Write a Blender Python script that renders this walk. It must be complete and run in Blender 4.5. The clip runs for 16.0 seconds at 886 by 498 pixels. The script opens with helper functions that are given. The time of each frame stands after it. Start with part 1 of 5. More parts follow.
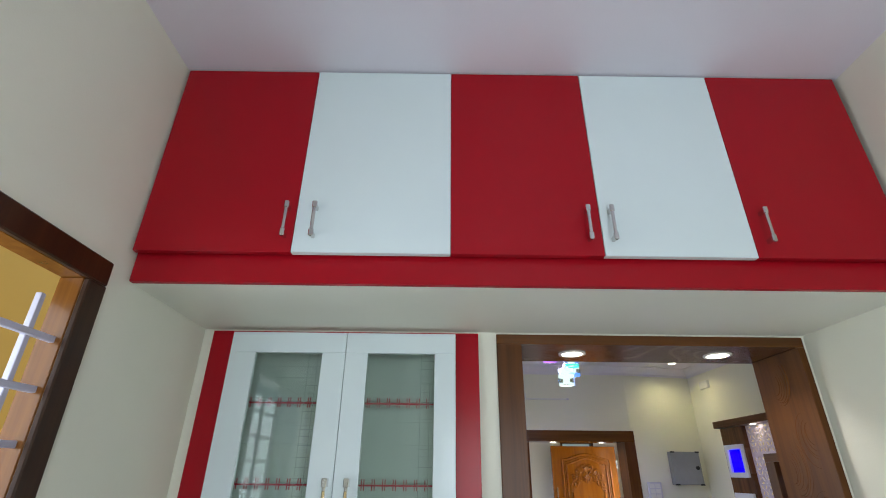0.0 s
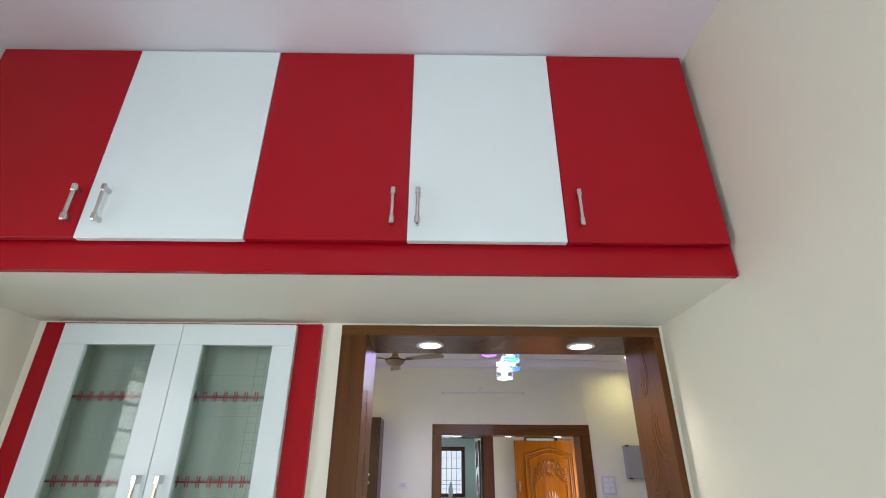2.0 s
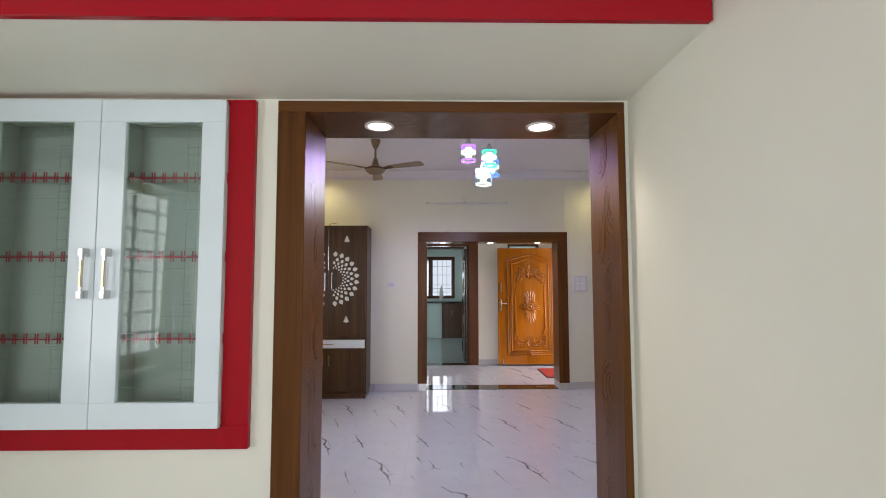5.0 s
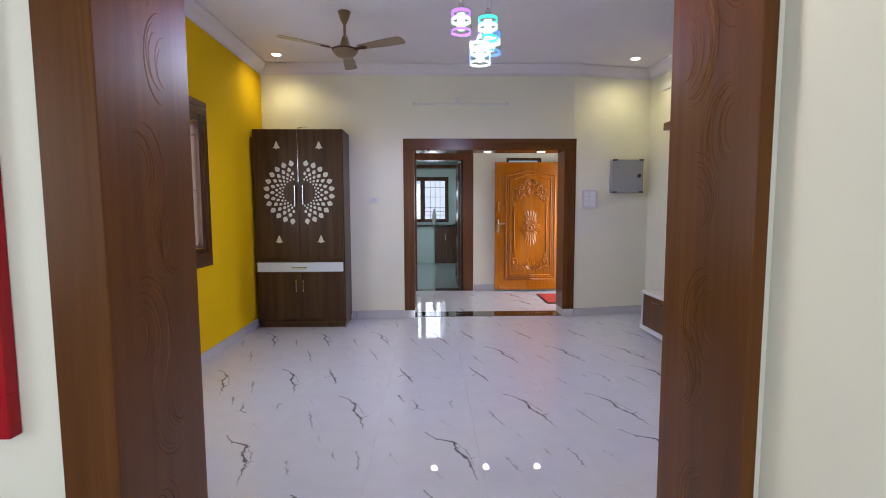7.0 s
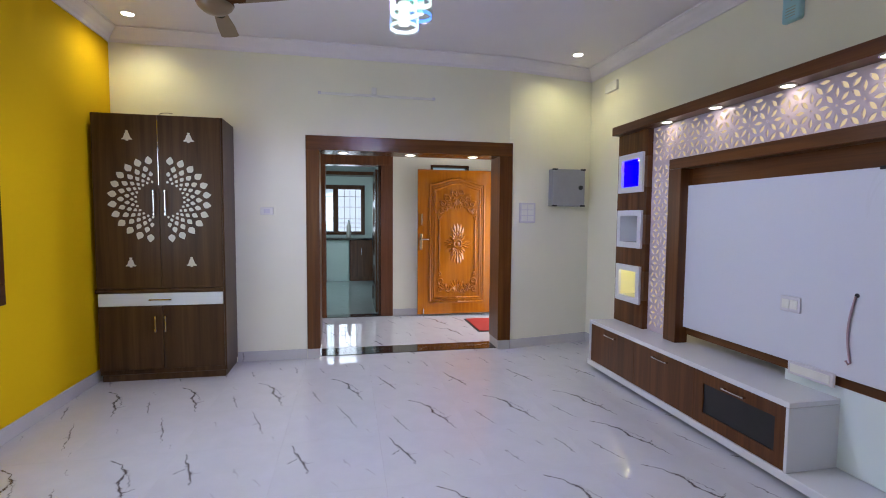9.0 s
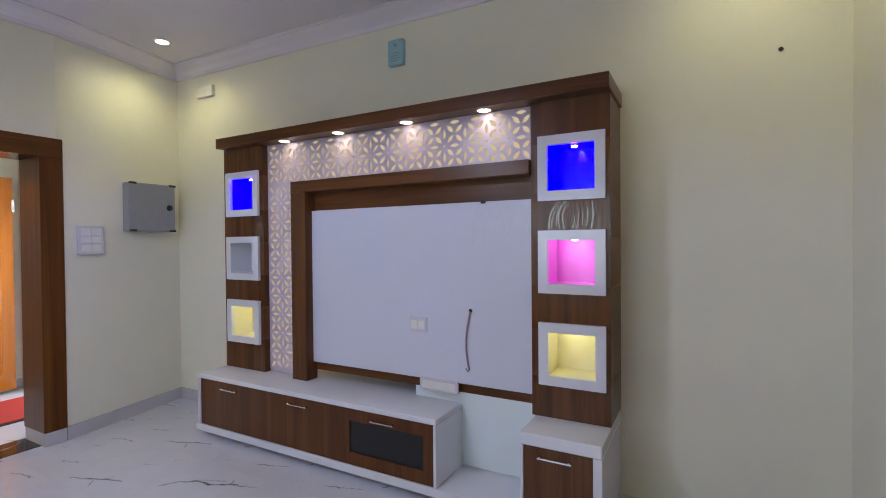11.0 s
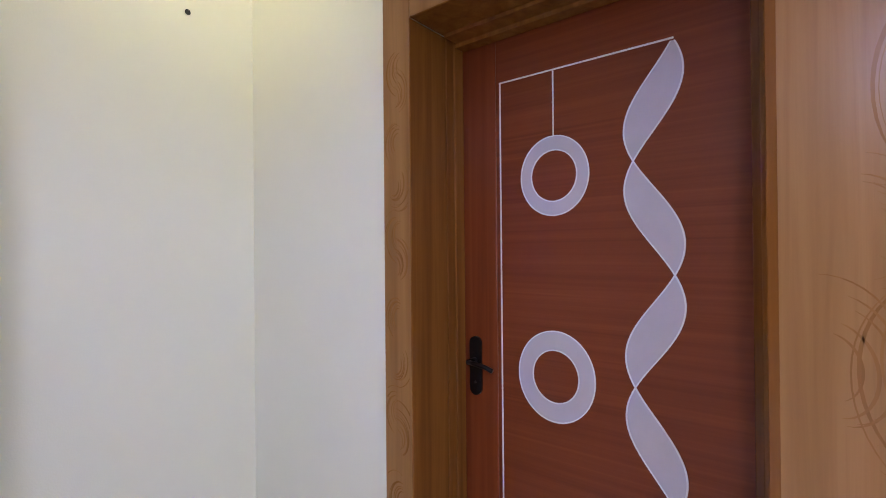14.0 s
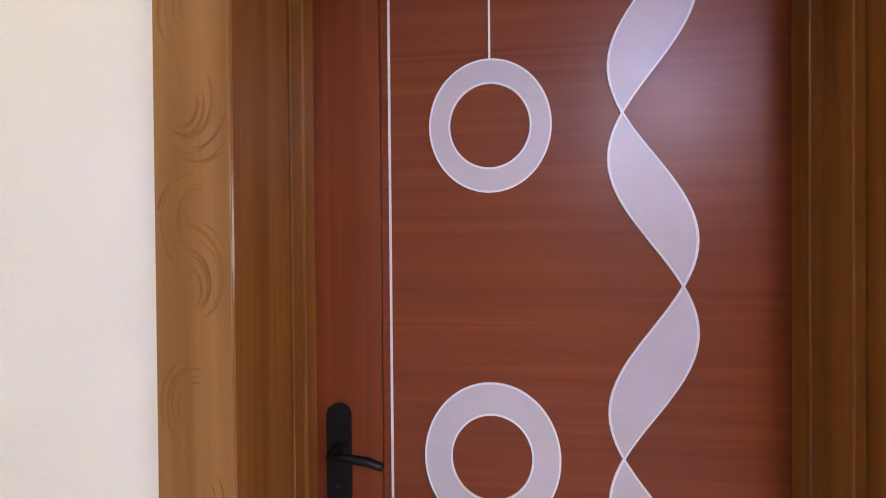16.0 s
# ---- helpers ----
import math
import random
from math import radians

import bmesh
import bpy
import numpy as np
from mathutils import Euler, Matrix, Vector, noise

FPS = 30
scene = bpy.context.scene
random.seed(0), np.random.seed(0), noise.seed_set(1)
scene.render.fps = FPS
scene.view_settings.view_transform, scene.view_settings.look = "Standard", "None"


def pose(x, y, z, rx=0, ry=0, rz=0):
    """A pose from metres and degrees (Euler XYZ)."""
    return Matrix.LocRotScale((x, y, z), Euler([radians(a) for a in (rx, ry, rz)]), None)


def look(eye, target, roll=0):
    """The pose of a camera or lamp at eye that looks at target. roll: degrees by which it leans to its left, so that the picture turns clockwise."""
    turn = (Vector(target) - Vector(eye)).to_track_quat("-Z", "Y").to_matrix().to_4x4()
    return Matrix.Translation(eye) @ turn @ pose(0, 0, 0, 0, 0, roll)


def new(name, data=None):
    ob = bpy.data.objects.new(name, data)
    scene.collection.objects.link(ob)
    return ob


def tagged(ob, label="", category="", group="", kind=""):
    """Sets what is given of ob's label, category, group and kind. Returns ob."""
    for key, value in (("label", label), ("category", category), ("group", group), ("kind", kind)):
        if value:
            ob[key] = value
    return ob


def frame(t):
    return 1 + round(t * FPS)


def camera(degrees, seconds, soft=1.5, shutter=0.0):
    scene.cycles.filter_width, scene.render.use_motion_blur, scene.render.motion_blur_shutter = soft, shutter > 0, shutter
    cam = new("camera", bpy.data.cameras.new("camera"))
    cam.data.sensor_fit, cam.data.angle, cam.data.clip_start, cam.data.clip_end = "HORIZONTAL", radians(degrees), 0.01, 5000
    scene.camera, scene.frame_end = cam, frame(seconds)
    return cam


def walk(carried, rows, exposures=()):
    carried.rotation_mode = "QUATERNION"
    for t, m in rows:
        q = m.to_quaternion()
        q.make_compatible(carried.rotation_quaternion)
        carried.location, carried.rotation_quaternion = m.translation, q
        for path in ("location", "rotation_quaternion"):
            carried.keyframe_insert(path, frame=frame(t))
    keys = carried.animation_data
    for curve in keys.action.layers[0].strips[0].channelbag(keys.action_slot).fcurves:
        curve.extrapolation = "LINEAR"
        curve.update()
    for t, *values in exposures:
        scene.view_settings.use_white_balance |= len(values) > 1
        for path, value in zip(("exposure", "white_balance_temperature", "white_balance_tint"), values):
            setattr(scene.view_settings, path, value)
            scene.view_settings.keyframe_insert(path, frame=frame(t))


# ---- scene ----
cam = camera(86.4, 16.0, soft=1.0)
PATH = [
    (0, (0.63, 0.744, 1.688), (0.638, 2.549, 2.548), 0.6),
    (0.5, (0.769, 0.745, 1.69), (0.785, 2.55, 2.55), 0.5),
    (1, (0.923, 0.788, 1.686), (0.938, 2.595, 2.543), 0.5),
    (1.5, (1.066, 0.819, 1.695), (1.083, 2.627, 2.548), 0.4),
    (2, (1.236, 0.818, 1.694), (1.255, 2.631, 2.538), 0.3),
    (2.5, (1.339, 0.814, 1.68), (1.358, 2.637, 2.501), 0.4),
    (3, (1.358, 0.809, 1.672), (1.376, 2.654, 2.444), 0.4),
    (3.5, (1.363, 0.825, 1.652), (1.38, 2.706, 2.332), 0.3),
    (4, (1.373, 0.852, 1.626), (1.395, 2.78, 2.16), 0.1),
    (4.5, (1.393, 0.9, 1.592), (1.424, 2.87, 1.934), -0.0),
    (5, (1.423, 0.967, 1.561), (1.457, 2.963, 1.692), -0.1),
    (5.2, (1.441, 1.017, 1.549), (1.473, 3.016, 1.599), 0.2),
    (7.3, (1.517, 1.963, 1.377), (1.57, 3.955, 1.207), -0.3),
    (7.5, (1.514, 2.06, 1.384), (1.567, 4.052, 1.214), -0.4),
    (8, (1.568, 2.348, 1.386), (1.642, 4.34, 1.225), -0.4),
    (8.2, (1.595, 2.457, 1.406), (1.694, 4.449, 1.25), -0.3),
    (10.3, (1.569, 3.333, 1.451), (2.851, 4.867, 1.405), -0.3),
    (10.5, (1.586, 3.4, 1.471), (3.013, 4.801, 1.418), -0.6),
    (11, (1.6, 3.572, 1.459), (3.355, 4.531, 1.433), -0.5),
    (11.5, (1.686, 3.672, 1.44), (3.63, 4.145, 1.423), -0.7),
    (12, (1.814, 3.8, 1.457), (3.813, 3.772, 1.452), -0.6),
    (12.5, (1.963, 3.93, 1.449), (3.902, 3.437, 1.456), -0.6),
    (13, (2.135, 4.02, 1.456), (3.92, 3.117, 1.462), -0.6),
    (13.5, (2.327, 4.048, 1.448), (3.88, 2.787, 1.451), -0.6),
    (14, (2.522, 4.058, 1.446), (3.769, 2.494, 1.455), -0.5),
    (14.5, (2.715, 4.068, 1.451), (3.65, 2.3, 1.461), -0.5),
    (15, (2.885, 3.99, 1.435), (3.517, 2.093, 1.452), -0.4),
    (15.5, (3.074, 3.817, 1.446), (3.423, 1.848, 1.453), -0.5),
    (16, (3.16, 3.583, 1.455), (3.387, 1.596, 1.438), -0.5),
]
walk(cam, [(t, look(eye, target, roll)) for t, eye, target, roll in PATH],
     exposures=[(0.0, -0.2, 6100, 9), (1.0, 0.0, 6300, 11), (2.0, 0.06, 6400, 12), (3.0, 0.08, 6450, 12), (5.0, -0.03, 6550, 15), (7.5, 0.14, 6050, 15), (8.0, 0.23, 5980, 13), (10.5, -0.07, 6000, 11), (11.0, 0.0, 6000, 12), (12.0, 0.26, 6000, 13), (12.5, 0.42, 5950, 15), (13.5, 0.74, 5800, 16), (14.5, 1.03, 5850, 17), (15.5, 1.33, 6150, 18), (16.0, 1.38, 6400, 18)])
# ---- light of the place ----
world = bpy.data.worlds.new("sky")
scene.world = world
world.use_nodes = True
_bg = world.node_tree.nodes["Background"]
_sky = world.node_tree.nodes.new("ShaderNodeTexSky")
_sky.sky_type, _sky.sun_disc = "NISHITA", False
_sky.sun_elevation, _sky.sun_rotation = radians(49), radians(122)
world.node_tree.links.new(_sky.outputs[0], _bg.inputs[0])
_bg.inputs[1].default_value = 0.12


def lamp(name, kind, at, energy, color=(1, 1, 1), size=0.05, aim=None, cone=100, blend=0.6, size_y=0.0):
    data = bpy.data.lights.new(name, kind)
    data.energy, data.color = energy, color
    ob = new(name, data)
    if kind == "AREA":
        data.size = size
        if size_y:
            data.shape, data.size_y = "RECTANGLE", size_y
    elif kind == "SUN":
        data.angle = size
    else:
        data.shadow_soft_size = size
    if kind == "SPOT":
        data.spot_size, data.spot_blend = radians(cone), blend
    ob.matrix_world = look(at, aim if aim else (at[0], at[1] + 1e-4, at[2] - 1))
    return ob


WARM, PALE = (1.0, 0.80, 0.50), (1.0, 0.93, 0.85)
lamp("sun", "SUN", (1.0, -6.0, 8.0), 2.2, (1.0, 0.95, 0.87), radians(0.5), (0.45, -5.65, 7.24))
# sky light through the openings; the south and kitchen side ones are unseen additions
lamp("window_light_south", "AREA", (1.40, -1.56, 1.52), 50, (0.88, 0.96, 1.0), 1.25, (1.2, 2, 1.9), size_y=1.3)
lamp("window_light_small_room", "AREA", (-0.66, 1.25, 1.60), 22, (0.88, 0.96, 1.0), 1.3, (2, 1.25, 1.5), size_y=1.15)
lamp("window_light_living", "AREA", (-0.64, 5.2, 1.6), 28, (0.84, 0.95, 1.0), 1.8, (3, 5.2, 1.6), size_y=1.1)
lamp("entrance_light", "AREA", (4.3, 8.95, 1.1), 42, (1.0, 0.97, 0.92), 1.0, (2.2, 8.95, 0.7), size_y=1.9)
lamp("kitchen_window_light", "AREA", (1.32, 14.52, 1.62), 7, (0.85, 0.93, 1.0), 0.9, (1.45, 11, 1.0), size_y=1.0)
# fill lamp that brightens the kitchen from an added side opening
lamp("kitchen_side_window_light", "AREA", (-0.16, 12.1, 1.7), 15, (0.85, 0.95, 1.0), 1.3, (2.2, 12.1, 1.2), size_y=1.1)

# ---- materials ----
MATS = {}


def nodes_of(name, rough=0.5, metal=0.0, color=(0.8, 0.8, 0.8)):
    m = bpy.data.materials.new(name)
    m.use_nodes = True
    nt = m.node_tree
    b = nt.nodes["Principled BSDF"]
    b.inputs["Base Color"].default_value = (*color, 1)
    b.inputs["Roughness"].default_value, b.inputs["Metallic"].default_value = rough, metal
    MATS[name] = m
    return m, nt, b


def node(nt, kind, **sets):
    n = nt.nodes.new(kind)
    for k, v in sets.items():
        n.inputs[k].default_value = v
    return n


def ramp(nt, src, stops):
    r = nt.nodes.new("ShaderNodeValToRGB")
    while len(r.color_ramp.elements) < len(stops):
        r.color_ramp.elements.new(0.5)
    for e, (p, c) in zip(r.color_ramp.elements, stops):
        e.position, e.color = p, (*c, 1) if len(c) == 3 else c
    nt.links.new(src, r.inputs[0])
    return r.outputs[0]


def bump(nt, b, src, strength, dist=0.002):
    n = node(nt, "ShaderNodeBump", Strength=strength, Distance=dist)
    nt.links.new(src, n.inputs["Height"])
    nt.links.new(n.outputs[0], b.inputs["Normal"])


def objco(nt, scale=(1, 1, 1), spread=True):
    tc = nt.nodes.new("ShaderNodeTexCoord")
    mp = nt.nodes.new("ShaderNodeMapping")
    mp.inputs["Scale"].default_value = scale
    nt.links.new(tc.outputs["Object"], mp.inputs["Vector"])
    if spread:
        oi = nt.nodes.new("ShaderNodeObjectInfo")
        ml = nt.nodes.new("ShaderNodeMath")
        ml.operation = "MULTIPLY"
        ml.inputs[1].default_value = 17.0
        nt.links.new(oi.outputs["Random"], ml.inputs[0])
        nt.links.new(ml.outputs[0], mp.inputs["Location"])
    return mp.outputs[0]


def noise_tex(nt, co, scale, detail=4, rough=0.55, dist=0.0):
    n = node(nt, "ShaderNodeTexNoise", Scale=scale, Detail=detail, Roughness=rough, Distortion=dist)
    nt.links.new(co, n.inputs["Vector"])
    return n.outputs["Fac"]


def mixc(nt, fac, a, b):
    n = nt.nodes.new("ShaderNodeMix")
    n.data_type = "RGBA"
    for sock, v in ((n.inputs[0], fac), (n.inputs[6], a), (n.inputs[7], b)):
        if isinstance(v, (int, float)):
            sock.default_value = v
        elif isinstance(v, tuple):
            sock.default_value = (*v, 1)
        else:
            nt.links.new(v, sock)
    return n.outputs[2]


def math_node(nt, op, a, b=0.0, clamp=False):
    n = nt.nodes.new("ShaderNodeMath")
    n.operation, n.use_clamp = op, clamp
    for i, v in enumerate((a, b)):
        if isinstance(v, (int, float)):
            n.inputs[i].default_value = v
        else:
            nt.links.new(v, n.inputs[i])
    return n.outputs[0]


def dim(c, k):
    return tuple(v * k for v in c)


def paint(name, color, rough=0.55, relief=0.25):
    """Roller-applied wall paint: soft patches, fine orange peel."""
    m, nt, b = nodes_of(name, rough)
    co = objco(nt, spread=False)
    big = noise_tex(nt, co, 1.3, 5, 0.6)
    nt.links.new(ramp(nt, big, [(0.3, dim(color, 0.95)), (0.7, color)]), b.inputs["Base Color"])
    bump(nt, b, noise_tex(nt, co, 190, 2), relief, 0.0015)
    return m


def laminate(name, color, rough=0.18):
    """Plain glossy cabinet laminate with faint pressing waves."""
    m, nt, b = nodes_of(name, rough)
    b.inputs["Specular IOR Level"].default_value = 0.5 if min(color) > 0.2 else 0.22
    co = objco(nt)
    n = noise_tex(nt, co, 3.0, 4)
    nt.links.new(ramp(nt, n, [(0.3, dim(color, 0.97)), (0.75, color)]), b.inputs["Base Color"])
    r = noise_tex(nt, co, 9, 5)
    nt.links.new(ramp(nt, r, [(0.3, (rough * 0.93,) * 3), (0.8, (rough * 1.1,) * 3)]), b.inputs["Roughness"])
    bump(nt, b, noise_tex(nt, co, 420, 1), 0.03, 0.0006)
    return m


def press(name, ground, line, scale=3.4, turns=95.0):
    """Presses smooth scrolls into a duller laminate; they show only in highlights."""
    nt = MATS[name].node_tree
    b = nt.nodes["Principled BSDF"]
    tc = nt.nodes.new("ShaderNodeTexCoord")
    field = noise_tex(nt, tc.outputs["Object"], scale, 0, 0.4, 1.8)
    w = math_node(nt, "SINE", math_node(nt, "MULTIPLY", field, turns))
    nt.links.new(ramp(nt, w, [(0.35, (ground,) * 3), (0.75, (line,) * 3)]), b.inputs["Roughness"])
    b.inputs["Specular IOR Level"].default_value = 0.35


def film(name, color):
    """White laminate under a film with pressed scrolls."""
    m, nt, b = nodes_of(name, 0.4, 0, color)
    press(name, 0.22, 0.155)
    return m


def wood(name, dark, mid, light, along="z", rough=0.3, grain=1.0):
    """Wood-grain laminate; a higher grain gives narrower streaks."""
    m, nt, b = nodes_of(name, rough)
    b.inputs["Specular IOR Level"].default_value = 0.3
    g = 17 * grain
    s = {"x": (0.7, g, g), "y": (g, 0.7, g), "z": (g, g, 0.7)}[along]
    co = objco(nt, s)
    fine = {"x": (2.0, 120, 120), "y": (120, 2.0, 120), "z": (120, 120, 2.0)}[along]
    g = noise_tex(nt, co, 1.0, 6, 0.6, 0.6)
    streak = noise_tex(nt, objco(nt, fine), 1.0, 3)
    col = ramp(nt, g, [(0.28, dark), (0.5, mid), (0.74, light)])
    col = mixc(nt, math_node(nt, "MULTIPLY", ramp(nt, streak, [(0.5, (0, 0, 0)), (0.75, (1, 1, 1))]), 0.35), col, dark)
    bump(nt, b, streak, 0.10, 0.001)
    nt.links.new(col, b.inputs["Base Color"])
    return m


def metal(name, color, rough=0.22):
    m, nt, b = nodes_of(name, rough, 1.0, color)
    r = noise_tex(nt, objco(nt), 30, 4)
    nt.links.new(ramp(nt, r, [(0.3, (rough * 0.7,) * 3), (0.8, (rough * 1.6,) * 3)]), b.inputs["Roughness"])
    return m


def plastic(name, color, rough=0.35):
    m, nt, b = nodes_of(name, rough, 0, color)
    n = noise_tex(nt, objco(nt), 14, 4)
    nt.links.new(ramp(nt, n, [(0.3, dim(color, 0.92)), (0.8, color)]), b.inputs["Base Color"])
    return m


def glow(name, color, strength):
    m = bpy.data.materials.new(name)
    m.use_nodes = True
    nt = m.node_tree
    nt.nodes.clear()
    e = node(nt, "ShaderNodeEmission", Color=(*color, 1), Strength=strength)
    o = nt.nodes.new("ShaderNodeOutputMaterial")
    nt.links.new(e.outputs[0], o.inputs[0])
    MATS[name] = m
    return m


def clear_glass(name, tint, gloss_rough=0.02, frost=0.0):
    """A pane: clear body with a mirror-like Fresnel surface."""
    m = bpy.data.materials.new(name)
    m.use_nodes = True
    nt = m.node_tree
    nt.nodes.clear()
    t = node(nt, "ShaderNodeBsdfTransparent", Color=(*tint, 1))
    g = node(nt, "ShaderNodeBsdfGlossy", Roughness=gloss_rough)
    lw = node(nt, "ShaderNodeLayerWeight", Blend=0.5)
    graze = math_node(nt, "ADD", math_node(nt, "MULTIPLY", math_node(nt, "POWER", lw.outputs["Facing"], 4.0), 0.7), 0.035)
    mx = nt.nodes.new("ShaderNodeMixShader")
    body = t.outputs[0]
    if frost:
        d = node(nt, "ShaderNodeBsdfTranslucent", Color=(0.85, 0.9, 0.88, 1))
        m2 = nt.nodes.new("ShaderNodeMixShader")
        m2.inputs[0].default_value = frost
        nt.links.new(body, m2.inputs[1])
        nt.links.new(d.outputs[0], m2.inputs[2])
        body = m2.outputs[0]
    nt.links.new(graze, mx.inputs[0])
    nt.links.new(body, mx.inputs[1])
    nt.links.new(g.outputs[0], mx.inputs[2])
    o = nt.nodes.new("ShaderNodeOutputMaterial")
    nt.links.new(mx.outputs[0], o.inputs[0])
    MATS[name] = m
    return m


def vec_node(nt, op, a, b=None, scale=None):
    n = nt.nodes.new("ShaderNodeVectorMath")
    n.operation = op
    for k, v in ((0, a), (1, b), (3, scale)):
        if v is None:
            continue
        sock = n.inputs[k]
        if isinstance(v, (int, float, tuple)):
            sock.default_value = v
        else:
            nt.links.new(v, sock)
    return n.outputs[1] if op in ("LENGTH", "DOT_PRODUCT") else n.outputs[0]


def marble(name, veins, base=(0.585, 0.595, 0.665), vein=(0.075, 0.055, 0.06), rough=0.022, wander=0.075):
    """Polished vitrified tile; each vein is a crooked line (half width, strength, (x, y), (x, y), ...) tapering to its ends."""
    m, nt, b = nodes_of(name, rough)
    b.inputs["Specular IOR Level"].default_value = 0.9
    tc = nt.nodes.new("ShaderNodeTexCoord")
    co = tc.outputs["Object"]
    cloud = noise_tex(nt, co, 5, 5, 0.6)
    col = ramp(nt, cloud, [(0.35, dim(base, 0.94)), (0.7, base)])
    total = None
    if veins:
        wn = node(nt, "ShaderNodeTexNoise", Scale=20.0, Detail=6.0, Roughness=0.7)
        nt.links.new(co, wn.inputs["Vector"])
        shift = vec_node(nt, "SCALE", vec_node(nt, "SUBTRACT", wn.outputs["Color"], (0.5, 0.5, 0.5)), scale=wander)
        flat = vec_node(nt, "MULTIPLY", vec_node(nt, "ADD", co, shift), (1.0, 1.0, 0.0))
        thick = math_node(nt, "ADD", math_node(nt, "MULTIPLY", noise_tex(nt, co, 34, 3), 1.7), 0.15)
    for hw, strength, *pts in veins:
        n = len(pts) - 1
        for i in range(n):
            pa, pb = Vector((*pts[i], 0)), Vector((*pts[i + 1], 0))
            run = pb - pa
            rel = vec_node(nt, "SUBTRACT", flat, tuple(pa))
            h = math_node(nt, "MULTIPLY", vec_node(nt, "DOT_PRODUCT", rel, tuple(run)), 1.0 / run.length_squared, True)
            d = vec_node(nt, "LENGTH", vec_node(nt, "SUBTRACT", rel, vec_node(nt, "SCALE", tuple(run), scale=h)))
            fat = [0.25 + 0.75 * math.sin(math.pi * min(max(k / n, 0.0), 1.0)) ** 0.7 if n > 1 else (0.9, 0.3)[k] for k in (i, i + 1)]
            width = math_node(nt, "MULTIPLY", math_node(nt, "ADD", math_node(nt, "MULTIPLY", h, hw * (fat[1] - fat[0])), hw * fat[0]), thick)
            near = math_node(nt, "DIVIDE", d, width)
            core = math_node(nt, "MULTIPLY", math_node(nt, "SUBTRACT", 1.35, near, True), 0.78 * strength)
            halo = math_node(nt, "MULTIPLY", math_node(nt, "SUBTRACT", 1.0, math_node(nt, "MULTIPLY", near, 0.36), True), 0.22 * strength)
            one = math_node(nt, "ADD", core, halo)
            total = one if total is None else math_node(nt, "MAXIMUM", total, one)
    if total is not None:
        col = mixc(nt, total, col, vein)
    nt.links.new(col, b.inputs["Base Color"])
    bump(nt, b, noise_tex(nt, co, 3, 2), 0.02, 0.002)
    return m


paint("cream_paint", (0.80, 0.785, 0.665))
paint("kitchen_paint", (0.62, 0.74, 0.71))
paint("ceiling_paint", (0.77, 0.735, 0.80))
paint("yellow_paint", (0.74, 0.475, 0.0), 0.8)
bpy.data.materials["yellow_paint"].node_tree.nodes["Principled BSDF"].inputs["Specular IOR Level"].default_value = 0.12
paint("outside_yellow", (0.58, 0.40, 0.10), 0.8, 0.6)
paint("paving", (0.30, 0.29, 0.27), 0.9, 0.8)
paint("outside_white", (0.82, 0.82, 0.80), 0.8, 0.5)
laminate("red_laminate", (0.36, 0.004, 0.012), 0.24)
laminate("white_laminate", (0.73, 0.81, 0.83), 0.16)
laminate("white_gloss", (0.70, 0.71, 0.77), 0.14)
film("panel_white", (0.62, 0.635, 0.74))
laminate("lilac_white", (0.56, 0.48, 0.58), 0.3)
laminate("sage_back", (0.58, 0.63, 0.59), 0.35)
laminate("grille_paint", (0.52, 0.50, 0.61), 0.4)
WN = ((0.055, 0.0185, 0.0055), (0.105, 0.037, 0.0105), (0.158, 0.061, 0.0185))
wood("walnut", *WN)
wood("walnut_film", *WN)
press("walnut_film", 0.27, 0.17)
wood("film_walnut", *WN, rough=0.07)
MATS["film_walnut"].node_tree.nodes["Principled BSDF"].inputs["Specular IOR Level"].default_value = 0.8
laminate("film_white", (0.62, 0.635, 0.74), 0.06)
wood("walnut_across_y", *WN, along="y")
SW = ((0.062, 0.020, 0.0042), (0.105, 0.037, 0.008), (0.148, 0.057, 0.0125))
wood("walnut_swirl", *SW, rough=0.3)
MATS["walnut_swirl"].node_tree.nodes["Principled BSDF"].inputs["Specular IOR Level"].default_value = 0.2
wood("walnut_swirl_x", *SW, along="x", rough=0.26)
press("walnut_swirl_x", 0.25, 0.16, 2.0, 60.0)
wood("oak_swirl", (0.215, 0.098, 0.027), (0.285, 0.136, 0.043), (0.340, 0.168, 0.060), rough=0.28)
wood("stroke_walnut", *SW, rough=0.25)
MATS["stroke_walnut"].node_tree.nodes["Principled BSDF"].inputs["Specular IOR Level"].default_value = 0.3
wood("stroke_oak", (0.197, 0.088, 0.024), (0.264, 0.123, 0.038), (0.316, 0.153, 0.053), rough=0.14)
wood("dark_almirah", (0.040, 0.020, 0.009), (0.070, 0.036, 0.016), (0.10, 0.055, 0.026), rough=0.35)
wood("casing_dark", (0.022, 0.008, 0.003), (0.042, 0.015, 0.005), (0.062, 0.023, 0.008), rough=0.3)
wood("umber_frame", (0.045, 0.016, 0.006), (0.075, 0.028, 0.010), (0.11, 0.042, 0.016), rough=0.25)
wood("umber_frame_y", (0.045, 0.016, 0.006), (0.075, 0.028, 0.010), (0.11, 0.042, 0.016), along="y", rough=0.25)
wood("jamb_wood", (0.130, 0.046, 0.009), (0.190, 0.070, 0.013), (0.250, 0.100, 0.020), rough=0.16)
wood("mahogany_leaf", (0.138, 0.027, 0.006), (0.168, 0.035, 0.0085), (0.205, 0.047, 0.012), along="x", rough=0.34, grain=3.2)
